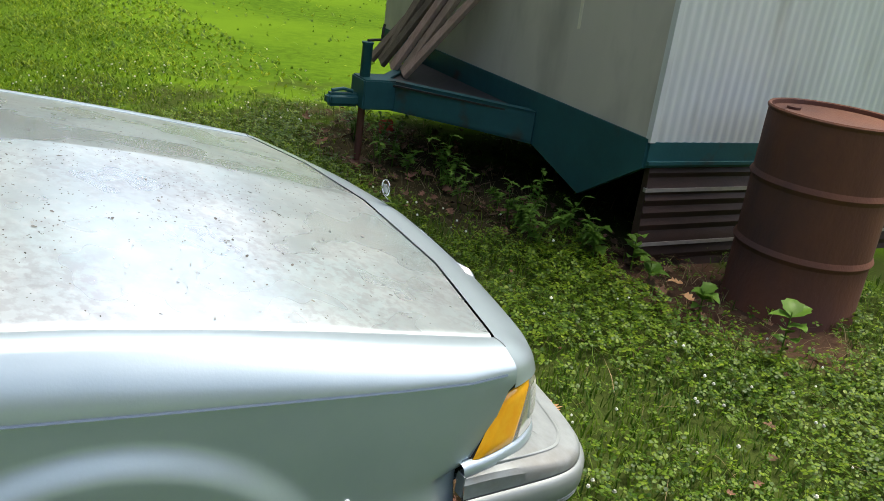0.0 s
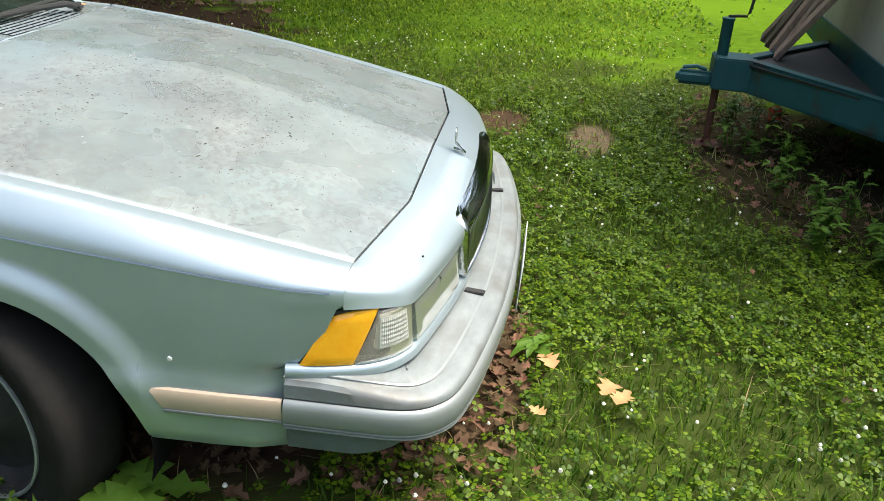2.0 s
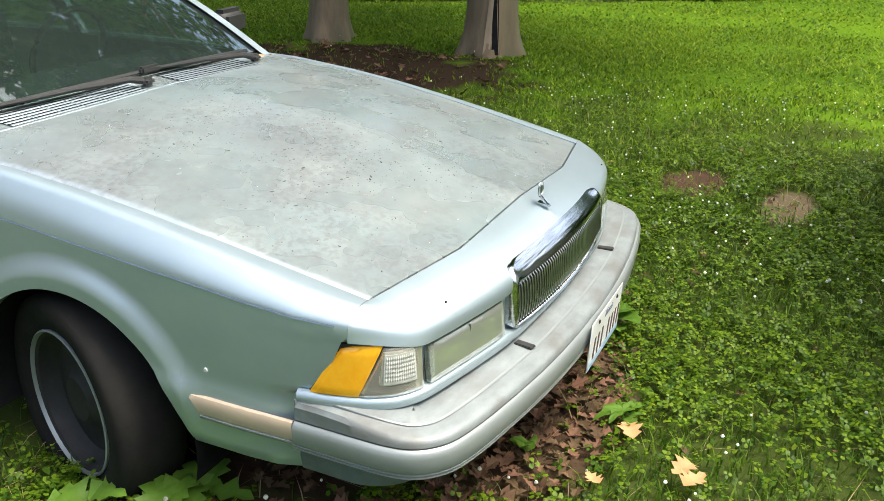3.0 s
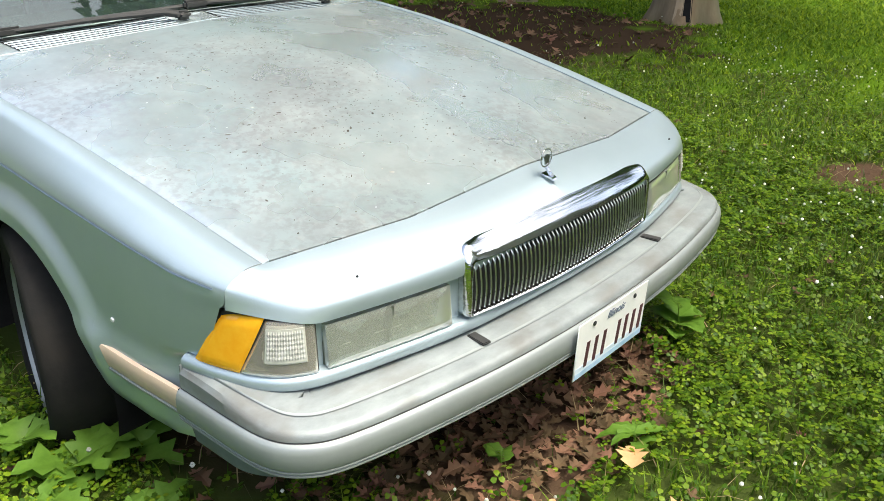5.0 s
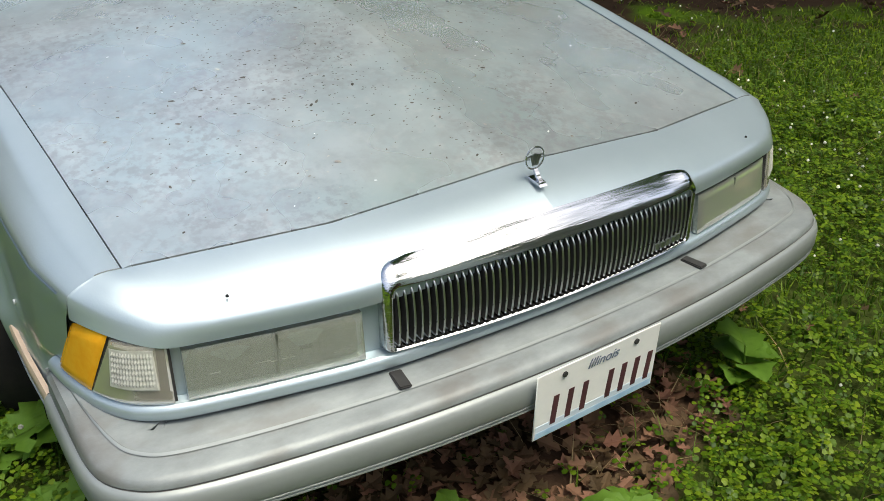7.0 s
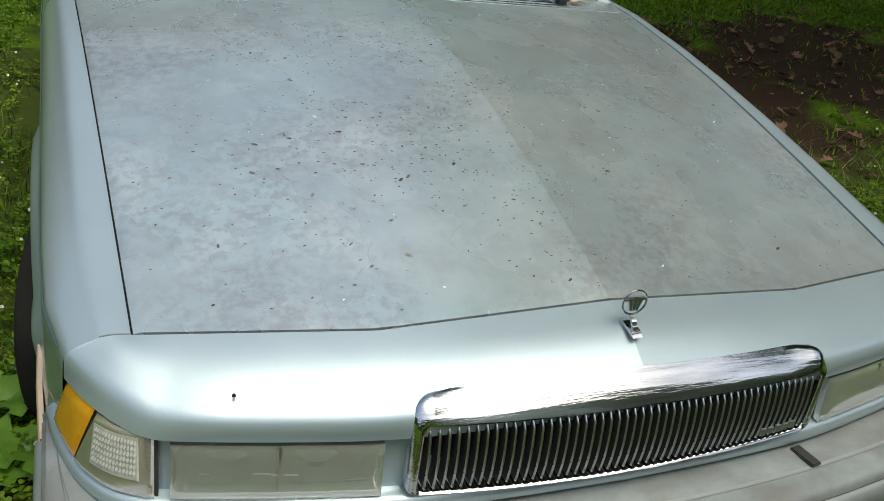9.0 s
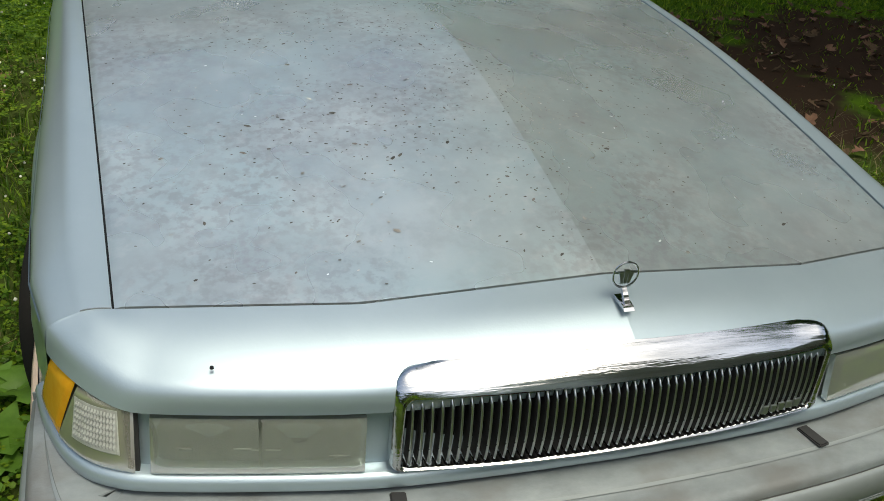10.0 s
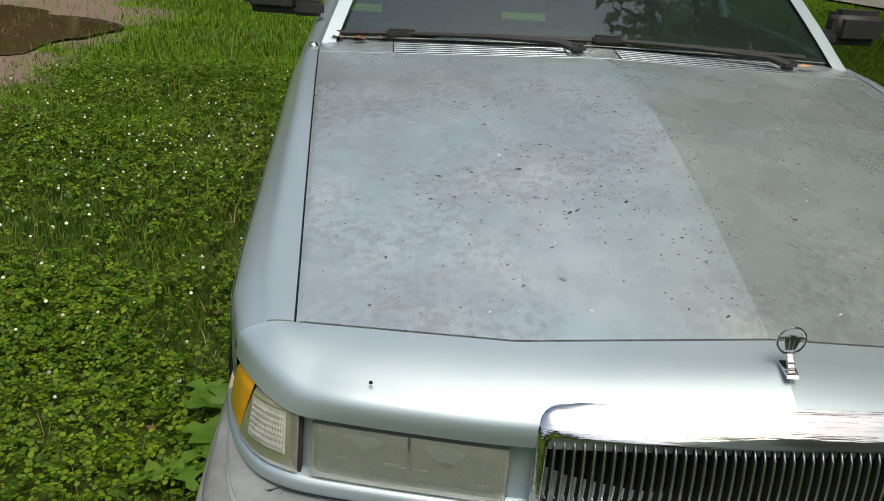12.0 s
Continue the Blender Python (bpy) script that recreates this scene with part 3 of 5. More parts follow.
def make_header():
    """The painted panel from the hood's front seam down to lamps and grille."""
    half = nose_line[89:]
    s_end = float(np.interp(0.333, half[45:, 1], np.linspace(0, 1, 90)[45:]))
    rows = []
    for s in np.concatenate([np.linspace(0, 0.36, 12), np.linspace(0.37, 0.45, 9), np.linspace(0.46, s_end, 34)]):
        p, n = nose_at(s)
        lip_z = lerp(0.577, 0.572, step(0.20, 0.50, p[0])) + 0.028 * step(0.70, 0.835, p[0])
        push = 0.005
        lip = Vector((p[0] + n[0] * push, p[1] + n[1] * push, lip_z))
        ux = min(p[0] * 0.735 / 0.775, 0.735)
        uy, uz = hood_front(ux)
        top = Vector((ux, uy - 0.0035, uz))
        h = Vector((lip.x - top.x, lip.y - top.y, 0))
        tuck = 0.02 - 0.26 * step(0.62, 0.88, s)
        edge = Vector((lip.x + h.x * tuck, lip.y + h.y * tuck, lip_z + 0.034))
        q = top.lerp(edge, 0.84) + Vector((0, 0, 0.004))
        peak = 0.012 * max(0.0, 1 - p[0] / 0.42)
        curve = [top.lerp(q, t) + Vector((0, 0, 0.006 * math.sin(math.pi * t) + peak * step(0, 0.7, t))) for t in np.linspace(0, 1, 7)[:-1]]
        q = q + Vector((0, 0, peak))
        curve += [Vector(c) for c in bezier(q, q.lerp(edge, 0.8) + Vector((0, 0, 0.002)), edge + Vector((0, 0, -0.006)) + h * 0.03, lip, 9)]
        k = step(s_end - 0.15, s_end, s)
        if k > 0:
            # runs out into the fender's section
            xe, ze, zc = side_top(0.333)
            cx = crease_x(0.333)
            sec = [Vector(q) for q in shoulder(xe, ze, cx, zc, 0.333, 12)]
            sec += [Vector((cx + 0.002, 0.333, 0.618)), Vector((cx + 0.003, 0.333, 0.604)), Vector((cx + 0.003, 0.333, 0.598))]
            curve = [a.lerp(b, k) for a, b in zip(curve, sec)]
        rows.append(curve)
    full = [[Vector((-q.x, q.y, q.z)) for q in r] for r in rows[:0:-1]] + rows
    panel = mesh_ob("header_panel", *grid(full), PAINT, car, "silver-blue nose panel, shiny with small chips", sharp=60)
    crease(panel)
    # pale open joint to each fender
    for sx in (-1, 1):
        edge = [Vector((sx * q.x, q.y, q.z)) for q in rows[-1][:5]]
        part("panel_joint", tube([q + Vector((sx * 0.0006, 0, 0.0006)) for q in edge], 0.0011, 5), BUMPER, car)
    return panel


make_header()


def sweep(name, line, out, profile, mat, label="", shape=None, lo=None, hi=None, sharp=35):
    rows = []
    for i in range(lo or 0, len(line) if hi is None else hi):
        row = []
        for d, z in profile:
            dd, zz = shape(line[i], d, z) if shape else (d, z)
            row.append((line[i][0] + out[i][0] * dd, line[i][1] + out[i][1] * dd, zz))
        rows.append(row)
    return mesh_ob(name, *grid(rows), mat, car, label, sharp=sharp)


# painted fascia behind the lamps, the sill under them
sweep("fascia", nose_line, nose_out, [(-0.05, 0.645), (-0.016, 0.645), (-0.014, 0.60), (-0.012, 0.47)], PAINT,
      shape=lambda p, d, z: (d, min(z, 0.598)))
sweep("lamp_sill", nose_line, nose_out, [(-0.02, 0.470), (0.006, 0.469), (0.014, 0.464), (0.017, 0.455), (0.016, 0.445), (0.004, 0.434), (-0.02, 0.430)], PAINT, sharp=60)

BUMP = [(0, 0.012), (0.2, 0.017), (0.4, 0.032), (0.6, 0.060), (0.72, 0.083), (0.79, 0.105), (0.831, 0.136), (0.855, 0.172), (0.866, 0.222), (0.869, 0.30), (0.870, 0.446)]
bump_line, bump_out = outline(BUMP, 80)


def ledge(p, d, z):
    """Narrows and lifts the bumper's ledge towards its ends."""
    f = step(0.12, 0.40, p[1]) if abs(p[0]) > 0.7 else 0.0
    if d < -0.01:
        d = lerp(d, max(d, -0.04) * 0.5, f)
    return d, z + (0.022 * f if z > 0.41 else 0.0)


sweep("bumper_cover", bump_line, bump_out, [(-0.150, 0.434), (-0.10, 0.433), (-0.052, 0.430), (-0.048, 0.427), (-0.043, 0.425), (-0.03, 0.424), (-0.012, 0.421),
      (-0.004, 0.417), (0.001, 0.411), (0.003, 0.4030)], BUMPER, "dirty aged silver plastic bumper with a narrow ledge groove", ledge)
sweep("ledge_groove", bump_line, bump_out, [(-0.0505, 0.4305), (-0.047, 0.4295), (-0.0445, 0.4285)], RUB, "pale groove line", ledge)
sweep("bumper_seam", bump_line, bump_out, [(0.0025, 0.4032), (-0.003, 0.4022), (-0.003, 0.4004), (0.0035, 0.3994)], GROOVE)
sweep("rub_strip", bump_line, bump_out, [(0.003, 0.3996), (0.008, 0.3975), (0.0125, 0.3925), (0.016, 0.382), (0.016, 0.352), (0.012, 0.344)], RUB, "champagne-silver rub strip", sharp=50)
sweep("bumper_trim", bump_line, bump_out, [(0.010, 0.344), (0.013, 0.3425), (0.013, 0.340), (0.009, 0.3385), (0.009, 0.336), (0.012, 0.335), (0.012, 0.332), (0.004, 0.330), (-0.04, 0.328)], RUB,
      "bright double trim line", sharp=25)
sweep("lower_valance", bump_line, bump_out, [(-0.016, 0.331), (-0.012, 0.30), (-0.02, 0.262), (-0.045, 0.245), (-0.09, 0.25)], VALANCE, "dirty dark grey-blue lower valance",
      shape=lambda p, d, z: (d - 0.12 * (1 - step(0.06, 0.32, p[1])), z))
for sx in (-1, 1):
    part("bumper_plug", box((0.024, 0.052, 0.006), (sx * 0.367, 0.099, 0.4335), Matrix.Rotation(sx * 0.16, 3, 'Z'), 0.002), BLACK, car, "black plastic bumper plug")
    part("bumper_end", box((0.024, 0.003, 0.046), (sx * 0.857, 0.4462, 0.428)), BUMPER, car)
    bm = box((0.004, 0.0025, 0.066), (sx * 0.8745, 0.4475, 0.366))
    part("joint_gap", bm, SEAM, car)


def make_lens(name, s0, s1, z0, z1, mat, parent, sx, d=0.004, lean=(0.0, 0.0), nx=24, nz=10, relief=None, label="", sharp=45, drop=0.0):
    """A lamp lens laid along the nose line, from s0 to s1 (lean shifts the two ends' tops)."""
    rows = []
    for j in range(nz + 1):
        z = lerp(z0, z1, j / nz)
        row = []
        for i in range(nx + 1):
            a = s0 + lean[0] * j / nz
            b = s1 + lean[1] * j / nz
            s = lerp(a, b, i / nx)
            p, n = nose_at(s)
            edge = min(i, nx - i, j, nz - j)
            dd = d - 0.012 * (j / nz - 0.0) * 0.9 - (0.004 if edge == 0 else 0.0)
            if relief and edge > 1:
                dd += relief(i / nx, j / nz, i, j)
            row.append((sx * (p[0] + n[0] * dd), p[1] + n[1] * dd, z - drop * (i / nx) ** 2.5 * j / nz))
        rows.append(row)
    verts, faces = grid(rows)
    k = len(verts)
    w = nx + 1
    back = []
    for j in (range(nz + 1)):
        for i in range(w):
            x, y, z = verts[j * w + i]
            back.append((x * 0.998, y + 0.012, z))
    verts += back
    rim = list(range(w)) + [r * w + w - 1 for r in range(1, nz + 1)] + [nz * w + i for i in range(w - 2, -1, -1)] + [r * w for r in range(nz - 1, 0, -1)]
    faces += [(rim[i], rim[i - 1], rim[i - 1] + k, rim[i] + k) for i in range(len(rim))]
    faces += [tuple(v + k for v in f[::-1]) for f in faces[:nx * nz]]
    if sx > 0:
        faces = [f[::-1] for f in faces]
    return mesh_ob(name, verts, faces, mat, parent, label, sharp=sharp)


def nose_s(x):
    """The fraction along the nose line at which it lies x from the middle."""
    half = nose_line[89:]
    return float(np.interp(x, half[:, 0], np.linspace(0, 1, 90)))


s_in, s_out, s_c0 = nose_s(0.408), nose_s(0.700), nose_s(0.722)
for sx in (-1, 1):
    lamp = make_lens("headlamp", s_in - 0.004, s_out + 0.002, 0.466, 0.569, DARK, car, sx, -0.008, nx=16, nz=4, label="rectangular headlamp with a hazed lens")
    make_lens("reflector", s_in, s_out, 0.472, 0.563, REFLECTOR, lamp, sx, -0.003, nx=16, nz=6,
              relief=lambda u, v, i, j: -0.006 * math.exp(-((u - 0.32) / 0.12) ** 2) - 0.005 * math.exp(-((u - 0.74) / 0.14) ** 2))
    # thin pale strips modelled in place of glints behind the lens
    for u, wide, z in ((0.13, 0.030, 0.493), (0.44, 0.022, 0.506), (0.52, 0.012, 0.506), (0.58, 0.026, 0.509), (0.84, 0.018, 0.508)):
        q, m = nose_at(lerp(s_in, s_out, u))
        part("glint_strip", box((wide, 0.002, 0.0014), (sx * (q[0] + m[0] * 0.004), q[1] + m[1] * 0.004, z), Matrix.Rotation(sx * math.atan2(m[0], -m[1]), 3, 'Z'), 0.001), PRISM, lamp, "thin pale strip standing in for a glint")
    p, n = nose_at(lerp(s_in, s_out, 0.5))
    part("divider", box((0.004, 0.014, 0.085), (sx * p[0], p[1] + 0.001, 0.517), bevel=0.001), REFLECTOR, lamp)
    make_lens("lens", s_in + 0.002, s_out - 0.002, 0.473, 0.561, LENS, lamp, sx, 0.014, label="hazed greenish lens")
    turn_lamp = make_lens("corner_lamp", s_c0 - 0.008, 0.968, 0.463, 0.598, BLACK, car, sx, 0.0065, lean=(0, -0.062), nx=26, nz=4, drop=0.010, label="wraparound corner lamp, clear and amber")
    make_lens("reflector", s_c0, 0.957, 0.470, 0.582, REFLECTOR, turn_lamp, sx, 0.000, lean=(0, -0.06), nx=20, nz=4)
    make_lens("clear_lens", s_c0 - 0.004, 0.861, 0.470, 0.583, CORNER_LENS, turn_lamp, sx, 0.012, lean=(0, -0.054), nx=34, nz=20,
              label="clear hazed lens")
    w = 0.861 - s_c0
    make_lens("prism_grid", s_c0 + 0.10 * w, s_c0 + 0.66 * w, 0.498, 0.574, PRISM, turn_lamp, sx, 0.0128, lean=(0.0, -0.004), nx=32, nz=16,
              relief=lambda u, v, i, j: 0.0028 * (i % 2) * (j % 2), sharp=12, label="pressed grid of small bright prisms")
    make_lens("amber_lens", 0.864, 0.9605, 0.470, 0.590, AMBER, turn_lamp, sx, 0.012, lean=(-0.054, -0.064), nx=14, nz=10, label="amber side lens", drop=0.012)

# grille
GX0, GX1, GZ0, GZ1 = 0.352, 0.372, 0.482, 0.612


def grille_y(x, z):
    return 0.098 + 0.20 * x * x + 0.030 * ((z - 0.545) / 0.07) ** 2 * 0.55


def make_grille():
    rows = [[(lerp(-0.36, 0.36, i / 20), grille_y(lerp(-0.36, 0.36, i / 20), z) + 0.028, z) for i in range(21)] for z in np.linspace(0.478, 0.62, 8)]
    g = mesh_ob("grille", *grid(rows), DARK, car, "chrome-framed grille of thin curved vertical slats")
    # frame: a closed ring of rounded section, thick above
    def ring(w, z0, z1, rt, rb, bow):
        pts = []
        for cx, cz, r, a0 in ((w - rt, z1 - rt, rt, 0), (-w + rt, z1 - rt, rt, 90), (-w + rb, z0 + rb, rb, 180), (w - rb, z0 + rb, rb, 270)):
            pts += [(cx + r * math.cos(radians(a)), cz + r * math.sin(radians(a))) for a in np.linspace(a0, a0 + 90, 8)]
            if a0 in (0, 180):
                e = w - (rt if a0 == 0 else rb)
                for t in np.linspace(1, -1, 25)[1:-1]:
                    x = t * e * (1 if a0 == 0 else -1)
                    pts.append((x, (z1 + bow * (1 - abs(t))) if a0 == 0 else z0))
        return pts + pts[:1]
    outer, inner = ring(0.377, 0.4725, 0.634, 0.034, 0.014, 0.010), ring(0.361, 0.4795, 0.599, 0.016, 0.008, 0.002)
    rows = []
    for (x, z), (ix, iz) in zip(outer, inner):
        y = 0.094 + 0.20 * x * x + 0.010 * ((z - 0.545) / 0.1) ** 2
        top = step(0.58, 0.625, z) * (1 - 0.6 * step(0.30, 0.377, abs(x)))
        row = [(x * 0.985, y + 0.046 + 0.020 * top, lerp(z, 0.55, 0.20)), (x * 0.997, y + 0.020 + 0.028 * top, lerp(z, 0.55, 0.03))]
        for q, d in ((0.0, 0.006 + 0.036 * top), (0.12, 0.000 + 0.034 * top), (0.35, -0.004 + 0.025 * top), (0.62, -0.005 + 0.012 * top), (0.88, -0.003 + 0.001 * top), (0.97, -0.001 - 0.002 * top), (1.0, 0.003 - 0.002 * top)):
            row.append((lerp(x, ix, q), y + d, lerp(z, iz, q)))
        row.append((ix, y + 0.03, iz))
        rows.append(row)
    mesh_ob("grille_frame", *grid(rows), CHROME, g, "bright chrome surround with a heavy top bar", sharp=50)
    n = 50
    first = None
    for k in range(n):
        x = lerp(-0.350, 0.350, k / (n - 1))
        if first is None:
            rows = []
            for z in np.linspace(0.4835, 0.600, 13):
                t = (z - 0.4835) / 0.1165
                y = -0.012 * math.sin(math.pi * (0.25 + 0.7 * t)) + 0.016 * step(0.86, 1.0, t) + 0.003
                rows.append([(-0.0008, y + 0.026, z), (-0.0022, y + 0.003, z), (0.0, y, z), (0.0022, y + 0.003, z), (0.0008, y + 0.026, z)])
            v, f = grid(rows)
            f += [(0, 1, 2, 3, 4), tuple(range(len(v) - 1, len(v) - 6, -1))]
            me = bpy.data.meshes.new("slat")
            me.from_pydata(v, [], f)
            me.materials.append(DULL_CHROME)
            me.materials.append(BLACK)
            # only front edges are chrome; sides coloured black for the shade between slats
            me.polygons.foreach_set("material_index", [0 if i < 48 and i % 4 in (1, 2) else 1 for i in range(len(me.polygons))])
            me.polygons.foreach_set("use_smooth", [True] * len(me.polygons))
            first = me
        ob = new("slat", first)
        ob.parent = g
        ob.location = Vector((x, 0.105 + 0.20 * x * x, 0)) - ORIGIN[g.name]
    # maker's script, as plain bars
    bm = bmesh.new()
    for k in range(5):
        x = 0.245 + k * 0.017
        box((0.012, 0.004, 0.014 if k % 2 else 0.016), (x, 0.088 + 0.2 * x * x, 0.508), bevel=0.001, bm=bm)
    part("badge", bm, DULL_CHROME, g, "small chrome badge of plain bars")


make_grille()


def make_ornament():
    bm = slab([(-0.009, 0.176, 0.675), (0.009, 0.176, 0.675), (0.010, 0.205, 0.680), (-0.010, 0.205, 0.680)], (0, 0.006, 0.006))
    foot = part("hood_ornament", bm, CHROME, car, "chrome ring ornament with a plain shield on a slanted foot")
    part("stem", slab([(-0.005, 0.182, 0.680), (0.005, 0.182, 0.680), (0.004, 0.202, 0.702), (-0.004, 0.202, 0.702)], (0, 0.006, -0.001)), CHROME, foot)
    bm = bmesh.new()
    ring = [Vector((0.0215 * math.sin(a), 0.206, 0.722 + 0.0215 * math.cos(a))) for a in np.linspace(0, 2 * math.pi, 37)]
    tube(ring, 0.0018, 8, bm)
    part("ring", bm, CHROME, foot)
    bm = bmesh.new()
    for dx in (-0.009, 0.0, 0.009):
        bm2 = slab([(dx - 0.0042, 0.2035, 0.731 - abs(dx) * 0.3), (dx + 0.0042, 0.2035, 0.731 - abs(dx) * 0.3), (dx * 0.6 + 0.002, 0.2035, 0.708), (dx * 0.6 - 0.002, 0.2035, 0.708)], (0, 0.004, 0))
        me = bpy.data.meshes.new("tmp")
        bm2.to_mesh(me)
        bm2.free()
        bm.from_mesh(me)
        bpy.data.meshes.remove(me)
    box((0.040, 0.003, 0.002), (0, 0.206, 0.7265), bm=bm)
    part("shield", bm, DULL_CHROME, foot)


make_ornament()


# body sides
def side_low(y, base):
    low = base
    for c in (WHEEL_Y, REAR_Y):
        if abs(y - c) < ARCH_R:
            low = max(low, WHEEL_Z + math.sqrt(ARCH_R ** 2 - (y - c) ** 2))
    return low


SIDE = [(0.0, 0.0), (0.03, 0.0025), (0.10, 0.005), (0.25, 0.009), (0.42, 0.011), (0.50, 0.011), (0.56, 0.012), (0.60, 0.017), (0.66, 0.020), (0.80, 0.018), (0.93, 0.011), (1.0, -0.001)]


def side_x(z, zc):
    t = min(1, max(0, (zc - z) / (zc - 0.247)))
    return float(np.interp(t, [a for a, _ in SIDE], [b for _, b in SIDE]))


def make_side(name, y0, y1, sx, front=None, label=""):
    ys = set(np.linspace(y0, y1, int((y1 - y0) / 0.03) + 2))
    for c in (WHEEL_Y, REAR_Y):
        for a in np.linspace(0, math.pi, 49):
            yy = c + ARCH_R * math.cos(a)
            if y0 < yy < y1:
                ys.add(yy)
        for e in (-0.003, 0.003):
            for q in (c - ARCH_R + e, c + ARCH_R + e):
                if y0 < q < y1:
                    ys.add(q)
    rows = []
    for y in sorted(ys):
        xe, ze, zc = side_top(y)
        cx = crease_x(y)
        row = shoulder(xe, ze, cx, zc, y, 14)
        row = [(xe, y, ze - 0.02)] + row
        low = side_low(y, 0.247)
        for t in np.linspace(0, 1, 32)[1:]:
            z = lerp(zc, low, t)
            yy = y
            if front:
                yf = front(z)
                yy = y1 - (y1 - y) * (y1 - yf) / (y1 - y0) if y < y0 + 0.28 else y
                if y < y0 + 0.28:
                    yy = yf + (y - y0) * (y0 + 0.28 - yf) / 0.28
            x = cx + side_x(z, zc)
            for c in (WHEEL_Y, REAR_Y):
                d = math.hypot(yy - c, z - WHEEL_Z)
                x += 0.020 * step(ARCH_R + 0.09, ARCH_R + 0.03, d) * step(0.22, 0.42, z)
            row.append((x, yy, z))
        x, yy, z = row[-1]
        row.append((x - 0.03, yy, z + 0.002))
        rows.append([(sx * p[0], p[1], p[2]) for p in row])
    return mesh_ob(name, *grid(rows), PAINT, car, label, sharp=50)


def fender_front(z):
    """Front edge of the fender: behind the corner lamp, then behind the bumper."""
    if z > 0.603:
        return 0.333
    if z > 0.462:
        return 0.345 + (0.603 - z) / 0.141 * 0.058
    return 0.448


for sx in (-1, 1):
    make_side("front_fender", 0.333, 1.585, sx, fender_front, "silver-blue front fender with a flared wheel arch")
    fd = make_side("front_door", 1.590, 2.70, sx)
    rd = make_side("rear_door", 2.705, 3.52, sx)
    make_side("rear_quarter", 3.525, 4.72, sx)
    for d, y in ((fd, 2.52), (rd, 3.36)):
        part("door_handle", box((0.018, 0.16, 0.028), (sx * 0.888, y, 0.70), bevel=0.006), CHROME, d, "chrome pull handle")
    # fine dark line along the crease
    rows = []
    for y in np.linspace(0.36, 4.6, 90):
        zc = side_top(y)[2]
        cx = crease_x(y)
        rows.append([(sx * (cx + 0.0022), y, zc - 0.002), (sx * (cx + 0.0045), y, zc - 0.0055)])
    mesh_ob("pinstripe", *grid(rows), STRIPE, car, "thin dark blue pinstripe")
    # tan rub strip ahead of the wheel, with a bright lower edge
    rows = []
    for t in np.linspace(0, 1, 12):
        row = []
        for d, z in ((0.0, 0.3965), (0.008, 0.3945), (0.011, 0.388), (0.011, 0.372), (0.009, 0.350), (0.007, 0.3475)):
            y = lerp(0.4505, 0.735 - (0.397 - z) * 0.62, t)
            row.append((sx * (max(crease_x(y), 0.850) + 0.019 + d), y, z))
        rows.append(row)
    rows.append([(sx * 0.880, p[1] + 0.004, p[2]) for p in rows[-1]])
    strip = mesh_ob("side_strip", *grid(rows), TAN, car, "faded tan rub strip")
    rows = [[(sx * (max(crease_x(lerp(0.4505, 0.703, t)), 0.850) + 0.019 + d), lerp(0.4505, 0.703, t), z) for d, z in ((0.006, 0.3475), (0.011, 0.346), (0.011, 0.343), (0.007, 0.3425), (0.010, 0.341), (0.009, 0.3385), (0.0, 0.337))] for t in np.linspace(0, 1, 8)]
    mesh_ob("bright_edge", *grid(rows), RUB, strip, "bright lower edge", sharp=25)
    # wheel wells
    for c in (WHEEL_Y, REAR_Y):
        rows = []
        for a in np.linspace(-0.25, math.pi + 0.25, 30):
            y, z = c + (ARCH_R + 0.004) * math.cos(a), WHEEL_Z + (ARCH_R + 0.004) * math.sin(a)
            rows.append([(sx * 0.865, y, z), (sx * 0.60, y, z)])
        rows2 = [[(sx * 0.60, c + f * ARCH_R * math.cos(a), WHEEL_Z + f * ARCH_R * math.sin(a)) for f in (0.0, 1.01)] for a in np.linspace(-0.25, math.pi + 0.25, 30)]
        v1, f1 = grid(rows)
        v2, f2 = grid(rows2)
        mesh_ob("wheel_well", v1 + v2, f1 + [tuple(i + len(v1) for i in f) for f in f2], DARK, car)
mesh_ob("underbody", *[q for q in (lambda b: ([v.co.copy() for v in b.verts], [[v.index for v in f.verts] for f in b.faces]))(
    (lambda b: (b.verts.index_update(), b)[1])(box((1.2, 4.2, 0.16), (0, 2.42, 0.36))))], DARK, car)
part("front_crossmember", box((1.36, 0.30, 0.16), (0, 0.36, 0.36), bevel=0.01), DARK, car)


def make_wheel(x, y, sx, steer=0.0):
    turn = Matrix.Rotation(radians(steer), 3, 'Z')
    tyre = part("wheel", lathe([(0.20, -0.075), (0.235, -0.092), (0.275, -0.096), (0.296, -0.086), (0.303, -0.06), (0.305, 0.0), (0.303, 0.06),
                                (0.296, 0.086), (0.275, 0.096), (0.235, 0.092), (0.20, 0.075)], (x, y, WHEEL_Z + 0.005), 'X', 64, turn=turn, caps=False), TYRE, car, "worn black tyre sunk in weeds", sharp=60)
    part("rim", lathe([(0.0, sx * 0.05), (0.06, sx * 0.055), (0.09, sx * 0.03), (0.16, sx * 0.025), (0.185, sx * 0.05), (0.188, sx * 0.07), (0.2, sx * 0.078), (0.204, sx * 0.074), (0.2, sx * 0.06)],
                      (x, y, WHEEL_Z + 0.005), 'X', 48, turn=turn, caps=False), RIMMAT, tyre, "grey wheel with a bright rim edge")
    part("rim_edge", lathe([(0.196, sx * 0.0735), (0.199, sx * 0.083), (0.201, sx * 0.086), (0.206, sx * 0.084), (0.206, sx * 0.078)], (x, y, WHEEL_Z + 0.005), 'X', 64, turn=turn, caps=False), RUB, tyre, "bright worn rim edge")


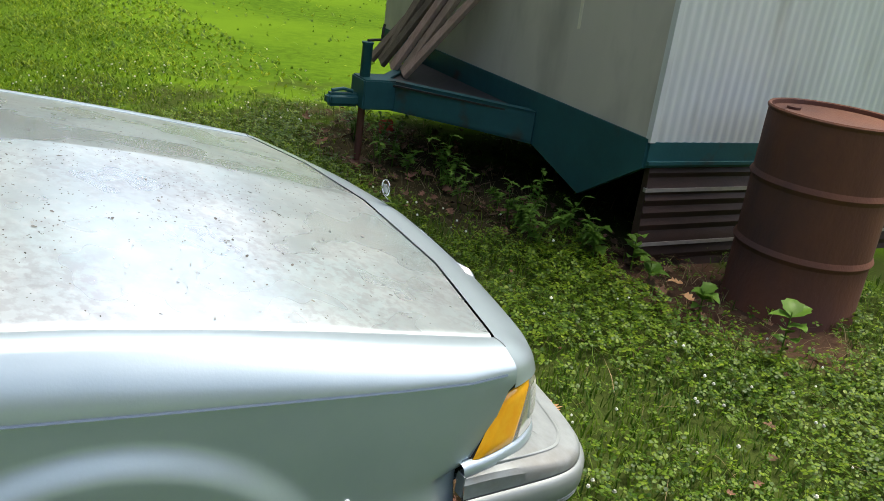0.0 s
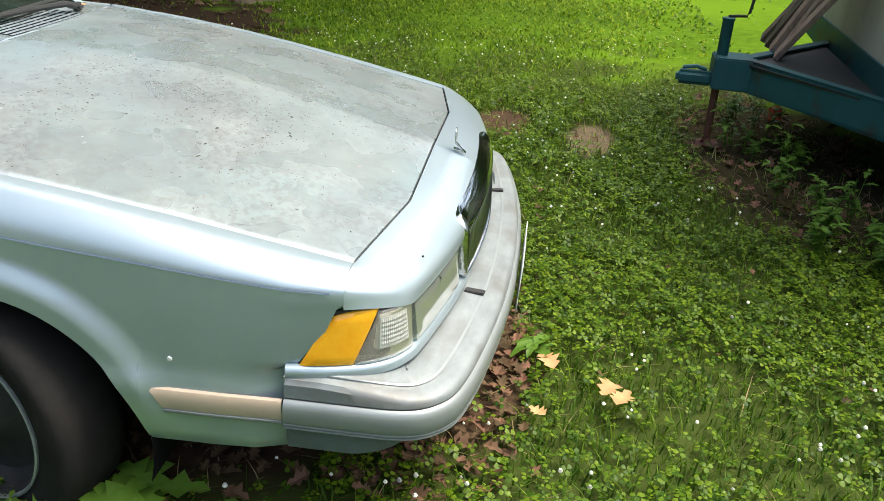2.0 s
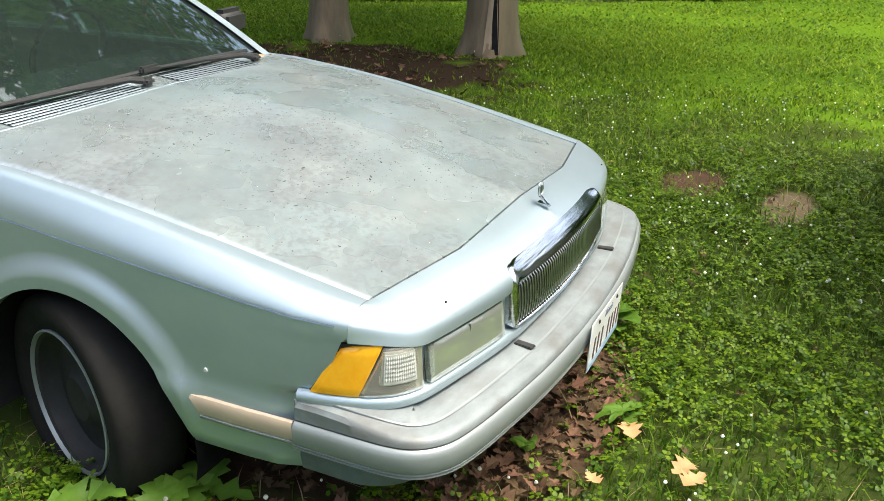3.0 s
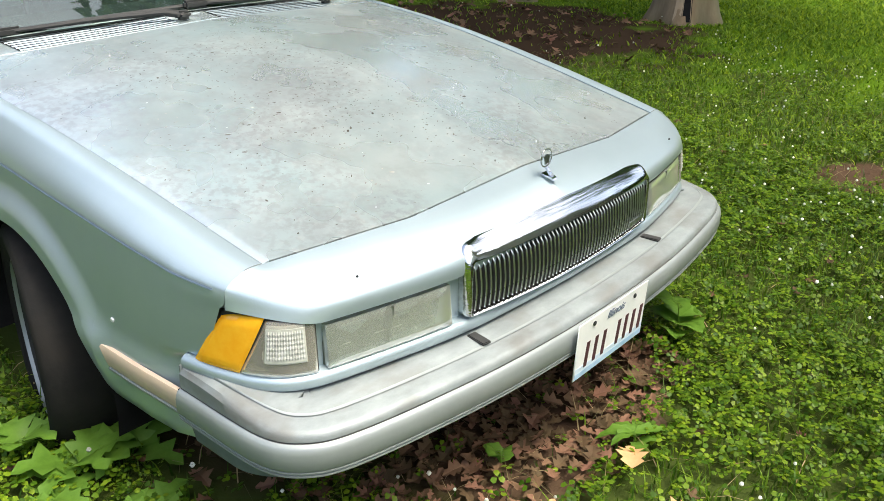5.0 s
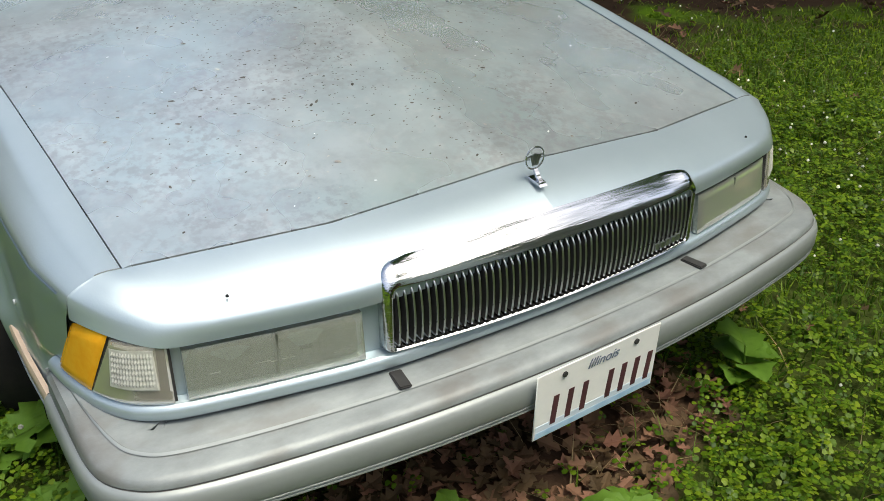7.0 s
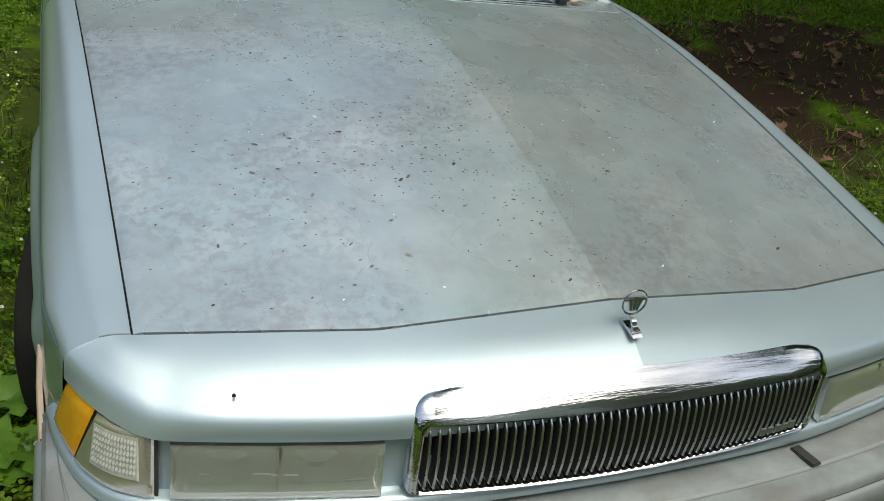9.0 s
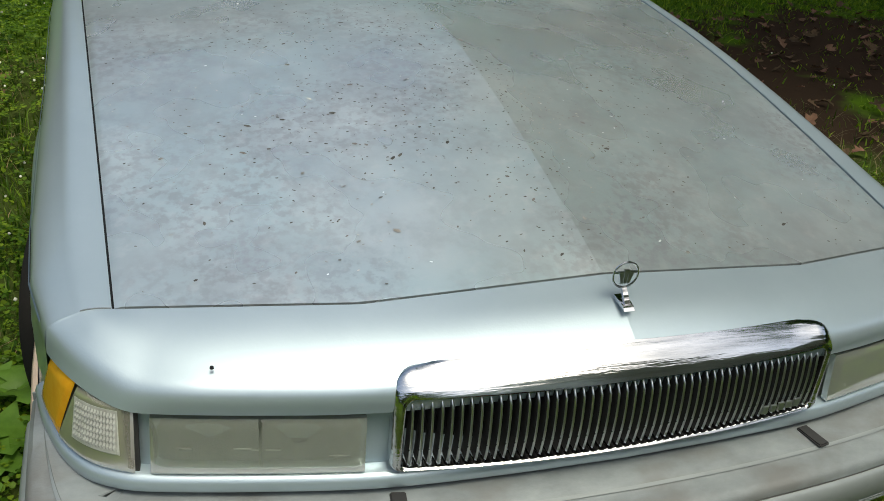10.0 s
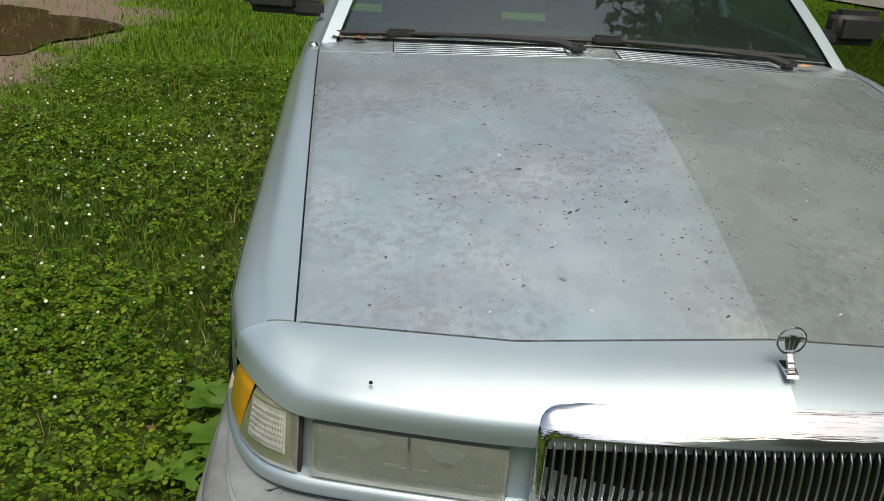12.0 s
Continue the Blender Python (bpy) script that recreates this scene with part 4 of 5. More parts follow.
for sx in (-1, 1):
    make_wheel(sx * 0.775, WHEEL_Y + 0.05, sx, -17)
    make_wheel(sx * 0.765, REAR_Y, sx)

# cowl, wipers
def screen_base(u):
    return 1.735 - 0.12 * (1 - u * u)


def cowl_at(x, v):
    """A place on the cowl: v from the hood's seam to the windscreen."""
    u = x / 0.79
    y0, z0 = rear_seam(u)
    return Vector((x, lerp(y0 + 0.009, screen_base(u) + 0.02, v), z0 - 0.003 + 0.010 * v))


rows = [[cowl_at(x, v) for x in np.linspace(-0.79, 0.79, 41)] for v in np.linspace(0, 1, 6)]
cowl = mesh_ob("cowl_panel", *grid(rows), HOOD, car, "dusty grey cowl below the windscreen")
part("cowl_lip", tube([cowl_at(x, 0.0) + Vector((0, 0, 0.0005)) for x in np.linspace(-0.786, 0.786, 41)], 0.0024, 6), PAINT, cowl, "bright front lip")


def make_vent(x0, x1, v0, v1):
    """A slotted vent sunk in the cowl, of long bars."""
    up = Vector((0, 0, 0.0015))
    xs = np.linspace(x0, x1, 13)
    rows = [[cowl_at(x, v) + up for x in xs] for v in (v0, v1)]
    vent = mesh_ob("cowl_vent", *grid(rows), DARK, car, "black-backed slotted vent")
    for k in range(5):
        v = lerp(v0 + 0.02, v1, k / 5)
        rows = [[cowl_at(x, v + dv) + Vector((0, 0, dz)) for x in np.linspace(x0 + 0.003, x1 - 0.003, 13)] for dv, dz in ((0.0, 0.0016), (0.006, 0.0024), (0.062, 0.0028), (0.068, 0.0016))]
        mesh_ob("vent_bar", *grid(rows), PAINT, vent, sharp=30)
    for k in range(1, 6):
        x = lerp(x0, x1, k / 6)
        a, b = cowl_at(x, v0), cowl_at(x, v1)
        part("vent_rib", tube([a + Vector((0, 0, 0.002)), b + Vector((0, 0, 0.002))], 0.0014, 6), BUMPER, vent)


make_vent(-0.585, -0.10, 0.08, 0.86)
make_vent(0.045, 0.53, 0.08, 0.86)


def make_wiper(pivot, tip, blade):
    """Arm from its pivot to the blade's middle, and the blade."""
    p, t = Vector(pivot), Vector(tip)
    mid = (p + t) / 2 + Vector((0, 0, 0.012))
    arm = part("wiper", tube([p, p + (t - p) * 0.12 + Vector((0, 0, 0.014)), mid, t], 0.013, 8, taper=0.45), BLACK, car, "black windscreen wiper")
    part("pivot_cap", box((0.05, 0.035, 0.028), p, bevel=0.01), BLACK, arm)
    part("blade", tube([Vector(b) for b in blade], 0.007, 6), BLACK, arm)
    part("blade_clip", box((0.09, 0.024, 0.026), t, bevel=0.007), BLACK, arm)


def on_cowl(x, v, up):
    return cowl_at(x, v) + Vector((0, 0, up))


make_wiper(on_cowl(-0.075, 0.28, 0.018), on_cowl(-0.56, 0.95, 0.022), [on_cowl(-0.78, 0.93, 0.02), on_cowl(-0.5, 0.97, 0.022), on_cowl(-0.25, 0.96, 0.022), on_cowl(-0.03, 0.93, 0.02)])
make_wiper(on_cowl(0.555, 0.28, 0.018), on_cowl(0.03, 0.92, 0.024), [on_cowl(-0.06, 0.97, 0.02), on_cowl(0.3, 0.97, 0.022), on_cowl(0.66, 0.93, 0.02)])
part("screen_seal", tube([on_cowl(x, 1.0, 0.004) for x in np.linspace(-0.77, 0.77, 17)], 0.011, 6), BLACK, car)
part("washer_knob", lathe([(0.012, 0), (0.014, 0.006), (0.009, 0.012), (0.0, 0.013)], (-0.808, 1.64, 0.846), steps=14), CHROME, car)

# glass, pillars and roof
WB, WT = (0.775, 1.735, 0.862), (0.60, 2.31, 1.22)


def screen_point(u, v, y_base=1.735, y_top=2.31, sign=1):
    x = u * lerp(WB[0], WT[0], v)
    return (x, lerp(y_base, y_top, v) - sign * lerp(0.12, 0.05, v) * (1 - u * u), lerp(WB[2], WT[2], v) + lerp(0.035, 0.03, v) * (1 - u * u) + 0.02 * math.sin(math.pi * v))


def sheet_with_back(rows, depth):
    v, f = grid(rows)
    n, w, h = len(v), len(rows[0]), len(rows)
    d = Vector(depth)
    v2 = [tuple(Vector(p) + d) for p in v]
    rim = list(range(w)) + [r * w + w - 1 for r in range(1, h)] + [(h - 1) * w + i for i in range(w - 2, -1, -1)] + [r * w for r in range(h - 2, 0, -1)]
    faces = f + [tuple(i + n for i in q[::-1]) for q in f] + [(rim[i - 1], rim[i], rim[i] + n, rim[i - 1] + n) for i in range(len(rim))]
    return v + v2, faces


rows = [[screen_point(u, v) for u in np.linspace(-1, 1, 25)] for v in np.linspace(0, 1, 15)]
glass = mesh_ob("windscreen", *sheet_with_back(rows, (0, 0.004, -0.004)), GLASS, car, "tinted windscreen mirroring the trees", sharp=60)
rows = [[screen_point(u, v, 4.02, 3.42, -1) for u in np.linspace(-1, 1, 21)] for v in np.linspace(0, 1, 11)]
mesh_ob("rear_window", *sheet_with_back(rows, (0, -0.004, -0.004)), GLASS, car, sharp=60)
rows = []
for y in np.linspace(2.30, 3.44, 14):
    v = (y - 2.30) / 1.14
    lift = 0.06 * math.sin(math.pi * v)
    f, b = [screen_point(u, 1.0) for u in np.linspace(-1, 1, 17)], [screen_point(u, 1.0, 4.02, 3.42, -1) for u in np.linspace(-1, 1, 17)]
    rows.append([(p[0] * 1.02, lerp(p[1] - 0.02, q[1] + 0.02, v), p[2] + lift + 0.004) for p, q in zip(f, b)])
mesh_ob("roof", *sheet_with_back(rows, (0, 0, -0.03)), PAINT, car, "silver-blue roof", sharp=60)
for sx in (-1, 1):
    bases = [((0.79, 1.70, 0.85), (0.605, 2.31, 1.22), 0.05, "a_pillar"), ((0.80, 2.72, 0.855), (0.61, 2.80, 1.225), 0.06, "b_pillar"), ((0.79, 4.06, 0.85), (0.61, 3.44, 1.20), 0.20, "c_pillar")]
    for b, t, w, nm in bases:
        rows = [[(sx * (lerp(b[0], t[0], q) + dx), lerp(b[1], t[1], q) + dy, lerp(b[2], t[2], q) + 0.03 * math.sin(math.pi * q)) for dx, dy in ((-0.04, -0.01), (0.0, -0.012), (0.012, w * 0.5), (0.0, w), (-0.04, w))] for q in np.linspace(0, 1, 9)]
        mesh_ob(nm, *grid(rows), PAINT, car, sharp=40)
    for y0, y1, yt0, yt1 in ((1.78, 2.70, 2.36, 2.78), (2.80, 3.95, 2.86, 3.42)):
        rows = [[(sx * lerp(0.792, 0.605, q), lerp(lerp(y0, y1, e), lerp(yt0, yt1, e), q), lerp(0.85, 1.21, q)) for e in np.linspace(0, 1, 6)] for q in np.linspace(0, 1, 6)]
        mesh_ob("side_window", *sheet_with_back(rows, (-sx * 0.004, 0, 0)), GLASS, car)
    # black door mirror
    bm = box((0.19, 0.09, 0.115), (sx * 0.965, 2.03, 0.935), Matrix.Rotation(sx * 0.12, 3, 'Z'), 0.028, 3)
    mir = part("door_mirror", bm, BLACK, car, "black door mirror")
    part("mirror_glass", box((0.15, 0.004, 0.085), (sx * 0.962, 2.078, 0.935), Matrix.Rotation(sx * 0.12, 3, 'Z')), CHROME, mir)
    part("mirror_foot", box((0.10, 0.06, 0.05), (sx * 0.855, 2.02, 0.90), bevel=0.012), BLACK, mir)
    rows = [[(sx * p[0] * f, p[1] - 0.008, p[2] + 0.004) for f in (0.955, 1.005)] for p in [screen_point(1, v) for v in np.linspace(0, 1, 12)]]
    mesh_ob("screen_trim", *grid(rows), BLACK, car)
    part("tail_lamp", box((0.30, 0.05, 0.14), (sx * 0.66, 4.70, 0.68), bevel=0.015), REDMAT, car, "red tail lamp")
rows = [[(x, lerp(4.05, 4.72, v), lerp(0.852, 0.815, v) + 0.03 * (1 - (x / 0.79) ** 2)) for x in np.linspace(-0.79, 0.79, 15)] for v in np.linspace(0, 1, 8)]
rows.append([(p[0], 4.74, 0.55) for p in rows[-1]])
mesh_ob("trunk_lid", *grid(rows), PAINT, car, sharp=60)
part("rear_bumper", box((1.74, 0.12, 0.17), (0, 4.76, 0.42), bevel=0.03), BUMPER, car)
# inside
part("dashboard", box((1.44, 0.42, 0.10), (0, 1.98, 0.80), bevel=0.04), UPHOLSTERY, car, "dark blue-grey dashboard")
for sx in (-1, 1):
    seat = part("seat", box((0.55, 0.52, 0.16), (sx * 0.36, 2.72, 0.50), bevel=0.05), UPHOLSTERY, car, "blue-grey velour seat")
    part("seat_back", box((0.52, 0.16, 0.55), (sx * 0.36, 3.02, 0.80), Matrix.Rotation(-0.25, 3, 'X'), 0.06), UPHOLSTERY, seat)
    part("headrest", box((0.26, 0.10, 0.13), (sx * 0.36, 3.10, 1.06), bevel=0.04), UPHOLSTERY, seat)
part("steering_wheel", tube([(0.36 + 0.18 * math.cos(a), 2.36 - 0.06 * math.sin(a), 0.86 + 0.17 * math.sin(a)) for a in np.linspace(0, 2 * math.pi, 33)], 0.013, 8), BLACK, car)
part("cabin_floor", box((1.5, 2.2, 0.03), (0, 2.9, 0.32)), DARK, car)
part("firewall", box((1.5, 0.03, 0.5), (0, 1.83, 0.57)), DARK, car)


# licence plate, a thing of its own bolted on the bumper
def make_plate():
    tilt = Matrix.Rotation(radians(3), 3, 'X') @ Matrix.Rotation(radians(-1.0), 3, 'Y')
    c = Vector((-0.002, -0.012, 0.346))
    p = part("licence_plate", box((0.305, 0.003, 0.152), c, tilt, 0.0014, 1), PLATE, car, "white plate fading to blue below, dark red characters as bars")

    def on(x, z, w, h, mat, name, d=0.0026, slant=0.0, lift=0.0):
        poly = [tilt @ Vector(q) + c for q in ((x - w / 2 - slant * 0, -d, z - h / 2), (x + w / 2, -d, z - h / 2), (x + w / 2 + slant, -d, z + h / 2), (x - w / 2 + slant, -d, z + h / 2))]
        return part(name, slab(poly, tilt @ Vector((0, 0.0012, 0))), mat, p, smooth=False)

    on(0, -0.0655, 0.296, 0.014, PLATE_BLUE, "blue_band")
    on(0, -0.051, 0.296, 0.015, PLATE_PALE, "pale_blue_band", d=0.0022)
    for k in range(3):
        on(-0.108 + k * 0.036, -0.018, 0.013, 0.066, INK, "character_bar", slant=0.005)
    for k in range(4):
        on(0.028 + k * 0.034, -0.018, 0.013, 0.066, INK, "character_bar", slant=0.005)
    for x in (-0.089, 0.089):
        part("bolt", lathe([(0.006, 0), (0.006, 0.002), (0.003, 0.0035), (0, 0.0036)], tilt @ Vector((x, -0.0022, 0.058)) + c, steps=12, turn=Matrix.Rotation(radians(90), 3, 'X')), BLACK, p)
    cu = bpy.data.curves.new("state_name", 'FONT')
    cu.body, cu.size, cu.align_x, cu.extrude, cu.shear = "Illinois", 0.030, 'CENTER', 0.0004, 0.35
    cu.materials.append(FADED)
    t = new("state_name", cu)
    t.parent = p
    t.matrix_basis = Matrix.Translation(tilt @ Vector((0.004, -0.0032, 0.045)) + c - ORIGIN[p.name]) @ tilt.to_4x4() @ Matrix.Rotation(radians(90), 4, 'X')


make_plate()
# paint chips on fender and nose
for x, y, z, r, m in ((-0.8715, 0.688, 0.462, 0.006, PLATE), (-0.614, 0.205, 0.634, 0.003, SEAM), (0.61, 0.20, 0.634, 0.003, SEAM)):
    part("paint_chip", lathe([(r, -0.002), (r * 0.8, 0.0012), (0, 0.0016)], (x, y, z), steps=9, turn=Matrix.Rotation(radians(-90 if x < -0.8 else 0), 3, 'Y')), m, car)

# ---- mobile home with its towing frame ----
TA = radians(-3.5)
TX, TY = Vector((math.cos(TA), math.sin(TA), 0)), Vector((math.sin(TA), -math.cos(TA), 0))
TO = Vector((0.84, -1.56, 0))


def tp(a, b, z):
    """Along the front wall, backwards from it, height."""
    return TO + TX * a + TY * b + Vector((0, 0, z))


home = thing("mobile_home", tp(1.5, 2.0, 0), "old mobile home, beige front, white ribbed side, teal steel frame", "mobile home")
FZ, HW, HL, HH = 0.60, 3.05, 8.0, 2.75
part("front_wall", slab([tp(0, 0, FZ), tp(HW, 0, FZ), tp(HW, 0, HH), tp(0, 0, HH)], TY * 0.06), BEIGE, home, "beige painted front wall")
part("wall_strip", slab([tp(0.665, -0.004, 0.985), tp(0.685, -0.004, 0.98), tp(0.705, -0.004, 1.35), tp(0.675, -0.004, 1.35)], TY * 0.003), CREAM, home, "pale peeled strip on the wall")
rows = []
for b in np.arange(0.0, HL, 0.0108):
    ph = (b / 0.054) % 1.0
    out = 0.005 * (step(0.0, 0.3, ph) - step(0.5, 0.8, ph))
    rows.append([tp(-out - 0.002, b, z) for z in (FZ - 0.01, 1.2, 2.0, HH)])
mesh_ob("side_wall", *grid(rows), WHITEMETAL, home, "white ribbed metal siding", sharp=30)
part("corner_trim", slab([tp(-0.016, -0.006, FZ - 0.01), tp(0.018, -0.006, FZ - 0.01), tp(0.018, -0.006, HH), tp(-0.016, -0.006, HH)], TY * 0.03), WHITEMETAL, home)
part("far_wall", slab([tp(HW, 0.06, FZ), tp(HW, HL, FZ), tp(HW, HL, HH), tp(HW, 0.06, HH)], TX * -0.06), WHITEMETAL, home)
part("back_wall", slab([tp(0, HL, FZ), tp(HW, HL, FZ), tp(HW, HL, HH), tp(0, HL, HH)], TY * 0.06), BEIGE, home)
part("roof", slab([tp(-0.06, -0.08, HH), tp(HW + 0.06, -0.08, HH), tp(HW + 0.06, HL + 0.1, HH), tp(-0.06, HL + 0.1, HH)], (0, 0, 0.10)), WHITEMETAL, home)
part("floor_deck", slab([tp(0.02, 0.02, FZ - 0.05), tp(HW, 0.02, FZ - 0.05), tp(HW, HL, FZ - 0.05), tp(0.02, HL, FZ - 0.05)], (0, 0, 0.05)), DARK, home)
part("side_rail", slab([tp(-0.014, 0.0, 0.475), tp(-0.014, HL, 0.475), tp(-0.014, HL, 0.592), tp(-0.014, 0.0, 0.592)], TX * 0.03), TEAL, home, "teal steel side rail")
part("rail_lip", slab([tp(-0.030, 0.0, 0.505), tp(-0.030, HL, 0.505), tp(-0.030, HL, 0.490), tp(-0.030, 0.0, 0.490)], TX * 0.02), TEAL, home)
part("front_beam", slab([tp(0.0, -0.012, 0.605), tp(0.0, -0.012, 0.47), tp(0.43, -0.012, 0.205), tp(1.02, -0.012, 0.36), tp(HW, -0.012, 0.45), tp(HW, -0.012, 0.605)], TY * 0.03), TEAL, home, "teal steel front beam with a dropped gusset")
APEX = tp(1.66, -0.62, 0)
for a, nm in ((0.90, "near"), (2.42, "far")):
    root = tp(a, -0.02, 0)
    d = (APEX - root).normalized()
    side = Vector((-d.y, d.x, 0)) * (1 if a > 1.6 else -1)
    web = [root + Vector((0, 0, z)) for z in (0.33, 0.505)] + [APEX + Vector((0, 0, z)) for z in (0.505, 0.345)]
    rail = part("tongue_rail", slab(web, side * 0.012), TEAL, home, "teal channel rail of the towing tongue")
    for z in (0.495, 0.335):
        part("flange", slab([root + Vector((0, 0, z)), APEX + Vector((0, 0, z)), APEX + side * 0.06 + Vector((0, 0, z)), root + side * 0.06 + Vector((0, 0, z))], (0, 0, 0.012)), TEAL, rail)
part("tongue_deck", slab([tp(0.92, -0.03, 0.488), APEX + Vector((-0.04, 0, 0.488)), APEX + Vector((0.04, 0, 0.488)), tp(2.40, -0.03, 0.488)], (0, 0, -0.01)), BLACK, home, "black deck plate between the rails")
part("tongue_box", box((0.20, 0.20, 0.17), APEX + Vector((0.0, 0.02, 0.425)), Matrix.Rotation(TA, 3, 'Z'), 0.008), TEAL, home, "teal steel box at the tongue's tip")
cp = part("coupler", box((0.085, 0.20, 0.075), APEX + Vector((0.02, 0.20, 0.375)), Matrix.Rotation(TA, 3, 'Z'), 0.02, 3), TEAL, home, "teal ball coupler")
part("latch", tube([APEX + Vector((0.02, 0.14, 0.42)), APEX + Vector((0.02, 0.20, 0.435)), APEX + Vector((0.02, 0.27, 0.425))], 0.011, 8), TEAL, cp)
JK = Vector((2.545, -0.965, 0))
jack = part("tongue_jack", lathe([(0.027, 0.40), (0.030, 0.41), (0.030, 0.69), (0.034, 0.695), (0.034, 0.705), (0.0, 0.707)], JK, steps=18), TEAL, home, "teal screw jack with a crank")
part("inner_tube", lathe([(0.021, -0.01), (0.021, 0.40)], JK, steps=16), RUST, jack, "rusty lower tube")
part("jack_foot", box((0.14, 0.14, 0.012), JK + Vector((0, 0, 0.012)), bevel=0.003), RUST, jack)
part("crank", tube([JK + Vector(q) for q in ((0, 0, 0.712), (0.03, -0.05, 0.712), (0.045, -0.10, 0.712), (0.05, -0.112, 0.73), (0.055, -0.122, 0.80))], 0.008, 8), BLACK, jack, "bent iron crank")
# brown panels that close the gap under the side
skirt = thing("skirting", tp(0.0, 0.6, 0), "dark brown ribbed metal skirting with pale worn lips", "skirting")
rows = []
for b in (0.03, HL):
    rows.append([tp(-0.005 - o, b, z) for o, z in ((0.0, 0.475), (0.012, 0.45), (0.0, 0.425), (0.012, 0.39), (0.02, 0.375), (0.01, 0.345), (0.022, 0.32), (0.012, 0.29), (0.024, 0.26), (0.014, 0.23), (0.026, 0.20),
                                                        (0.016, 0.17), (0.028, 0.14), (0.03, 0.115), (0.02, 0.09), (0.03, 0.05), (0.02, 0.02), (0.03, -0.02))])
mesh_ob("panel", *grid(rows), BROWN, skirt, sharp=20)
part("panel_end", slab([tp(-0.035, 0.028, -0.02), tp(0.02, 0.028, -0.02), tp(0.02, 0.028, 0.475), tp(-0.012, 0.028, 0.475)], TY * 0.004), BROWN, skirt)
for z, o in ((0.378, 0.026), (0.115, 0.038)):
    part("lip", slab([tp(-o, 0.02, z), tp(-o, HL, z), tp(-o, HL, z - 0.018), tp(-o, 0.02, z - 0.018)], TX * 0.02), PALEEDGE, skirt, "pale worn metal lip")

# planks leaning on the tongue
for k in range(7):
    a = 1.62 + 0.085 * k
    foot, top = tp(a + 0.16, -0.40 + 0.03 * (k % 2), 0.505), tp(a - 0.26 + 0.02 * (k % 3), -0.05 - 0.03 * (k % 2), 1.22 + 0.09 * ((k * 7) % 3))
    d = (top - foot).normalized()
    w = (TX - d * TX.dot(d)).normalized()
    n = d.cross(w)
    t = Matrix((w, n, d)).transposed()
    pl = part("plank", box((0.072, 0.030, (top - foot).length), (foot + top) / 2, t, 0.003, 1), PLANK, None, smooth=False)
    tagged(pl, "weathered brown plank leaning on the trailer tongue", "plank", "planks on the tongue")


# rusty drum
def make_drum(at):
    d = thing("oil_drum", at, "rust-brown steel drum standing in the weeds", "drum")
    R = 0.286
    prof = [(R - 0.004, 0.0), (R + 0.004, 0.006), (R, 0.016)]
    for c in (0.29, 0.585):
        prof += [(R, c - 0.022), (R + 0.006, c - 0.012), (R + 0.012, c), (R + 0.006, c + 0.012), (R, c + 0.022)]
    prof += [(R, 0.86), (R + 0.005, 0.866), (R + 0.007, 0.875), (R + 0.002, 0.882), (R - 0.008, 0.878), (R - 0.01, 0.86), (0.0, 0.858)]
    bm = lathe([(r, z + at[2]) for r, z in prof], (at[0], at[1], 0), steps=72)
    part("shell", bm, RUST, d, sharp=30)
    part("bung", lathe([(0.03, 0.0), (0.03, 0.012), (0.022, 0.016), (0.0, 0.016)], (at[0] + 0.17, at[1] + 0.08, at[2] + 0.858), steps=16), RUST, d)


make_drum((0.29, -2.06, -0.02))
can = thing("drink_can", (-0.985, -0.506, 0.0), "sun-faded cream and red drink can lying in the clover", "can")
cd = Vector((-0.124, -0.054, 0)).normalized()
ct = Matrix((cd, Vector((-cd.y, cd.x, 0)), Vector((0, 0, 1)))).transposed()
part("body", lathe([(0.024, -0.062), (0.031, -0.052), (0.031, -0.02), (0.029, 0.0), (0.031, 0.02), (0.031, 0.05), (0.024, 0.06), (0.022, 0.062), (0.0, 0.058)], (-0.985, -0.506, 0.045), 'X', 28, turn=ct), FADED_CAN, can)
part("band", lathe([(0.0314, -0.052), (0.0314, -0.02), (0.0296, 0.0), (0.0314, 0.018)], (-0.985, -0.506, 0.045), 'X', 28, turn=ct), FADED_CAN, can, "pale band")
part("lid", lathe([(0.0245, 0.0605), (0.0245, 0.064), (0.021, 0.064), (0.02, 0.061), (0.0, 0.061)], (-0.985, -0.506, 0.045), 'X', 24, turn=ct), CHROME, can)
red = part("reflector", box((0.13, 0.05, 0.09), (3.17, -1.47, 0.05), Matrix.Rotation(0.3, 3, 'Y'), 0.008), REDMAT)
tagged(red, "faded red plastic block lying under the trailer tongue", "block")

# ---- trees ----
rng = np.random.default_rng(7)


def leaf_cloud(centres, radii, count, size, name, mat, parent):
    """Many small bent leaves scattered through round clumps."""
    n = count
    k = rng.integers(0, len(centres), n)
    d = rng.normal(size=(n, 3))
    d /= np.linalg.norm(d, axis=1)[:, None]
    c = np.array(centres)[k] + d * (np.array(radii)[k] * rng.uniform(0.35, 1.0, n) ** 0.6)[:, None] * np.array([1, 1, 0.75])
    a = rng.normal(size=(n, 3))
    a /= np.linalg.norm(a, axis=1)[:, None]
    b = np.cross(a, rng.normal(size=(n, 3)))
    b /= np.linalg.norm(b, axis=1)[:, None]
    nn = np.cross(a, b)
    s = (size * rng.uniform(0.6, 1.4, n))[:, None]
    v = np.stack([c - a * s, c + b * s * 0.5 + nn * s * 0.12, c + a * s, c - b * s * 0.5 + nn * s * 0.12], axis=1).reshape(-1, 3)
    f = np.arange(4 * n).reshape(-1, 4)
    return mesh_ob(name, v, f.tolist(), mat, parent, smooth=False)


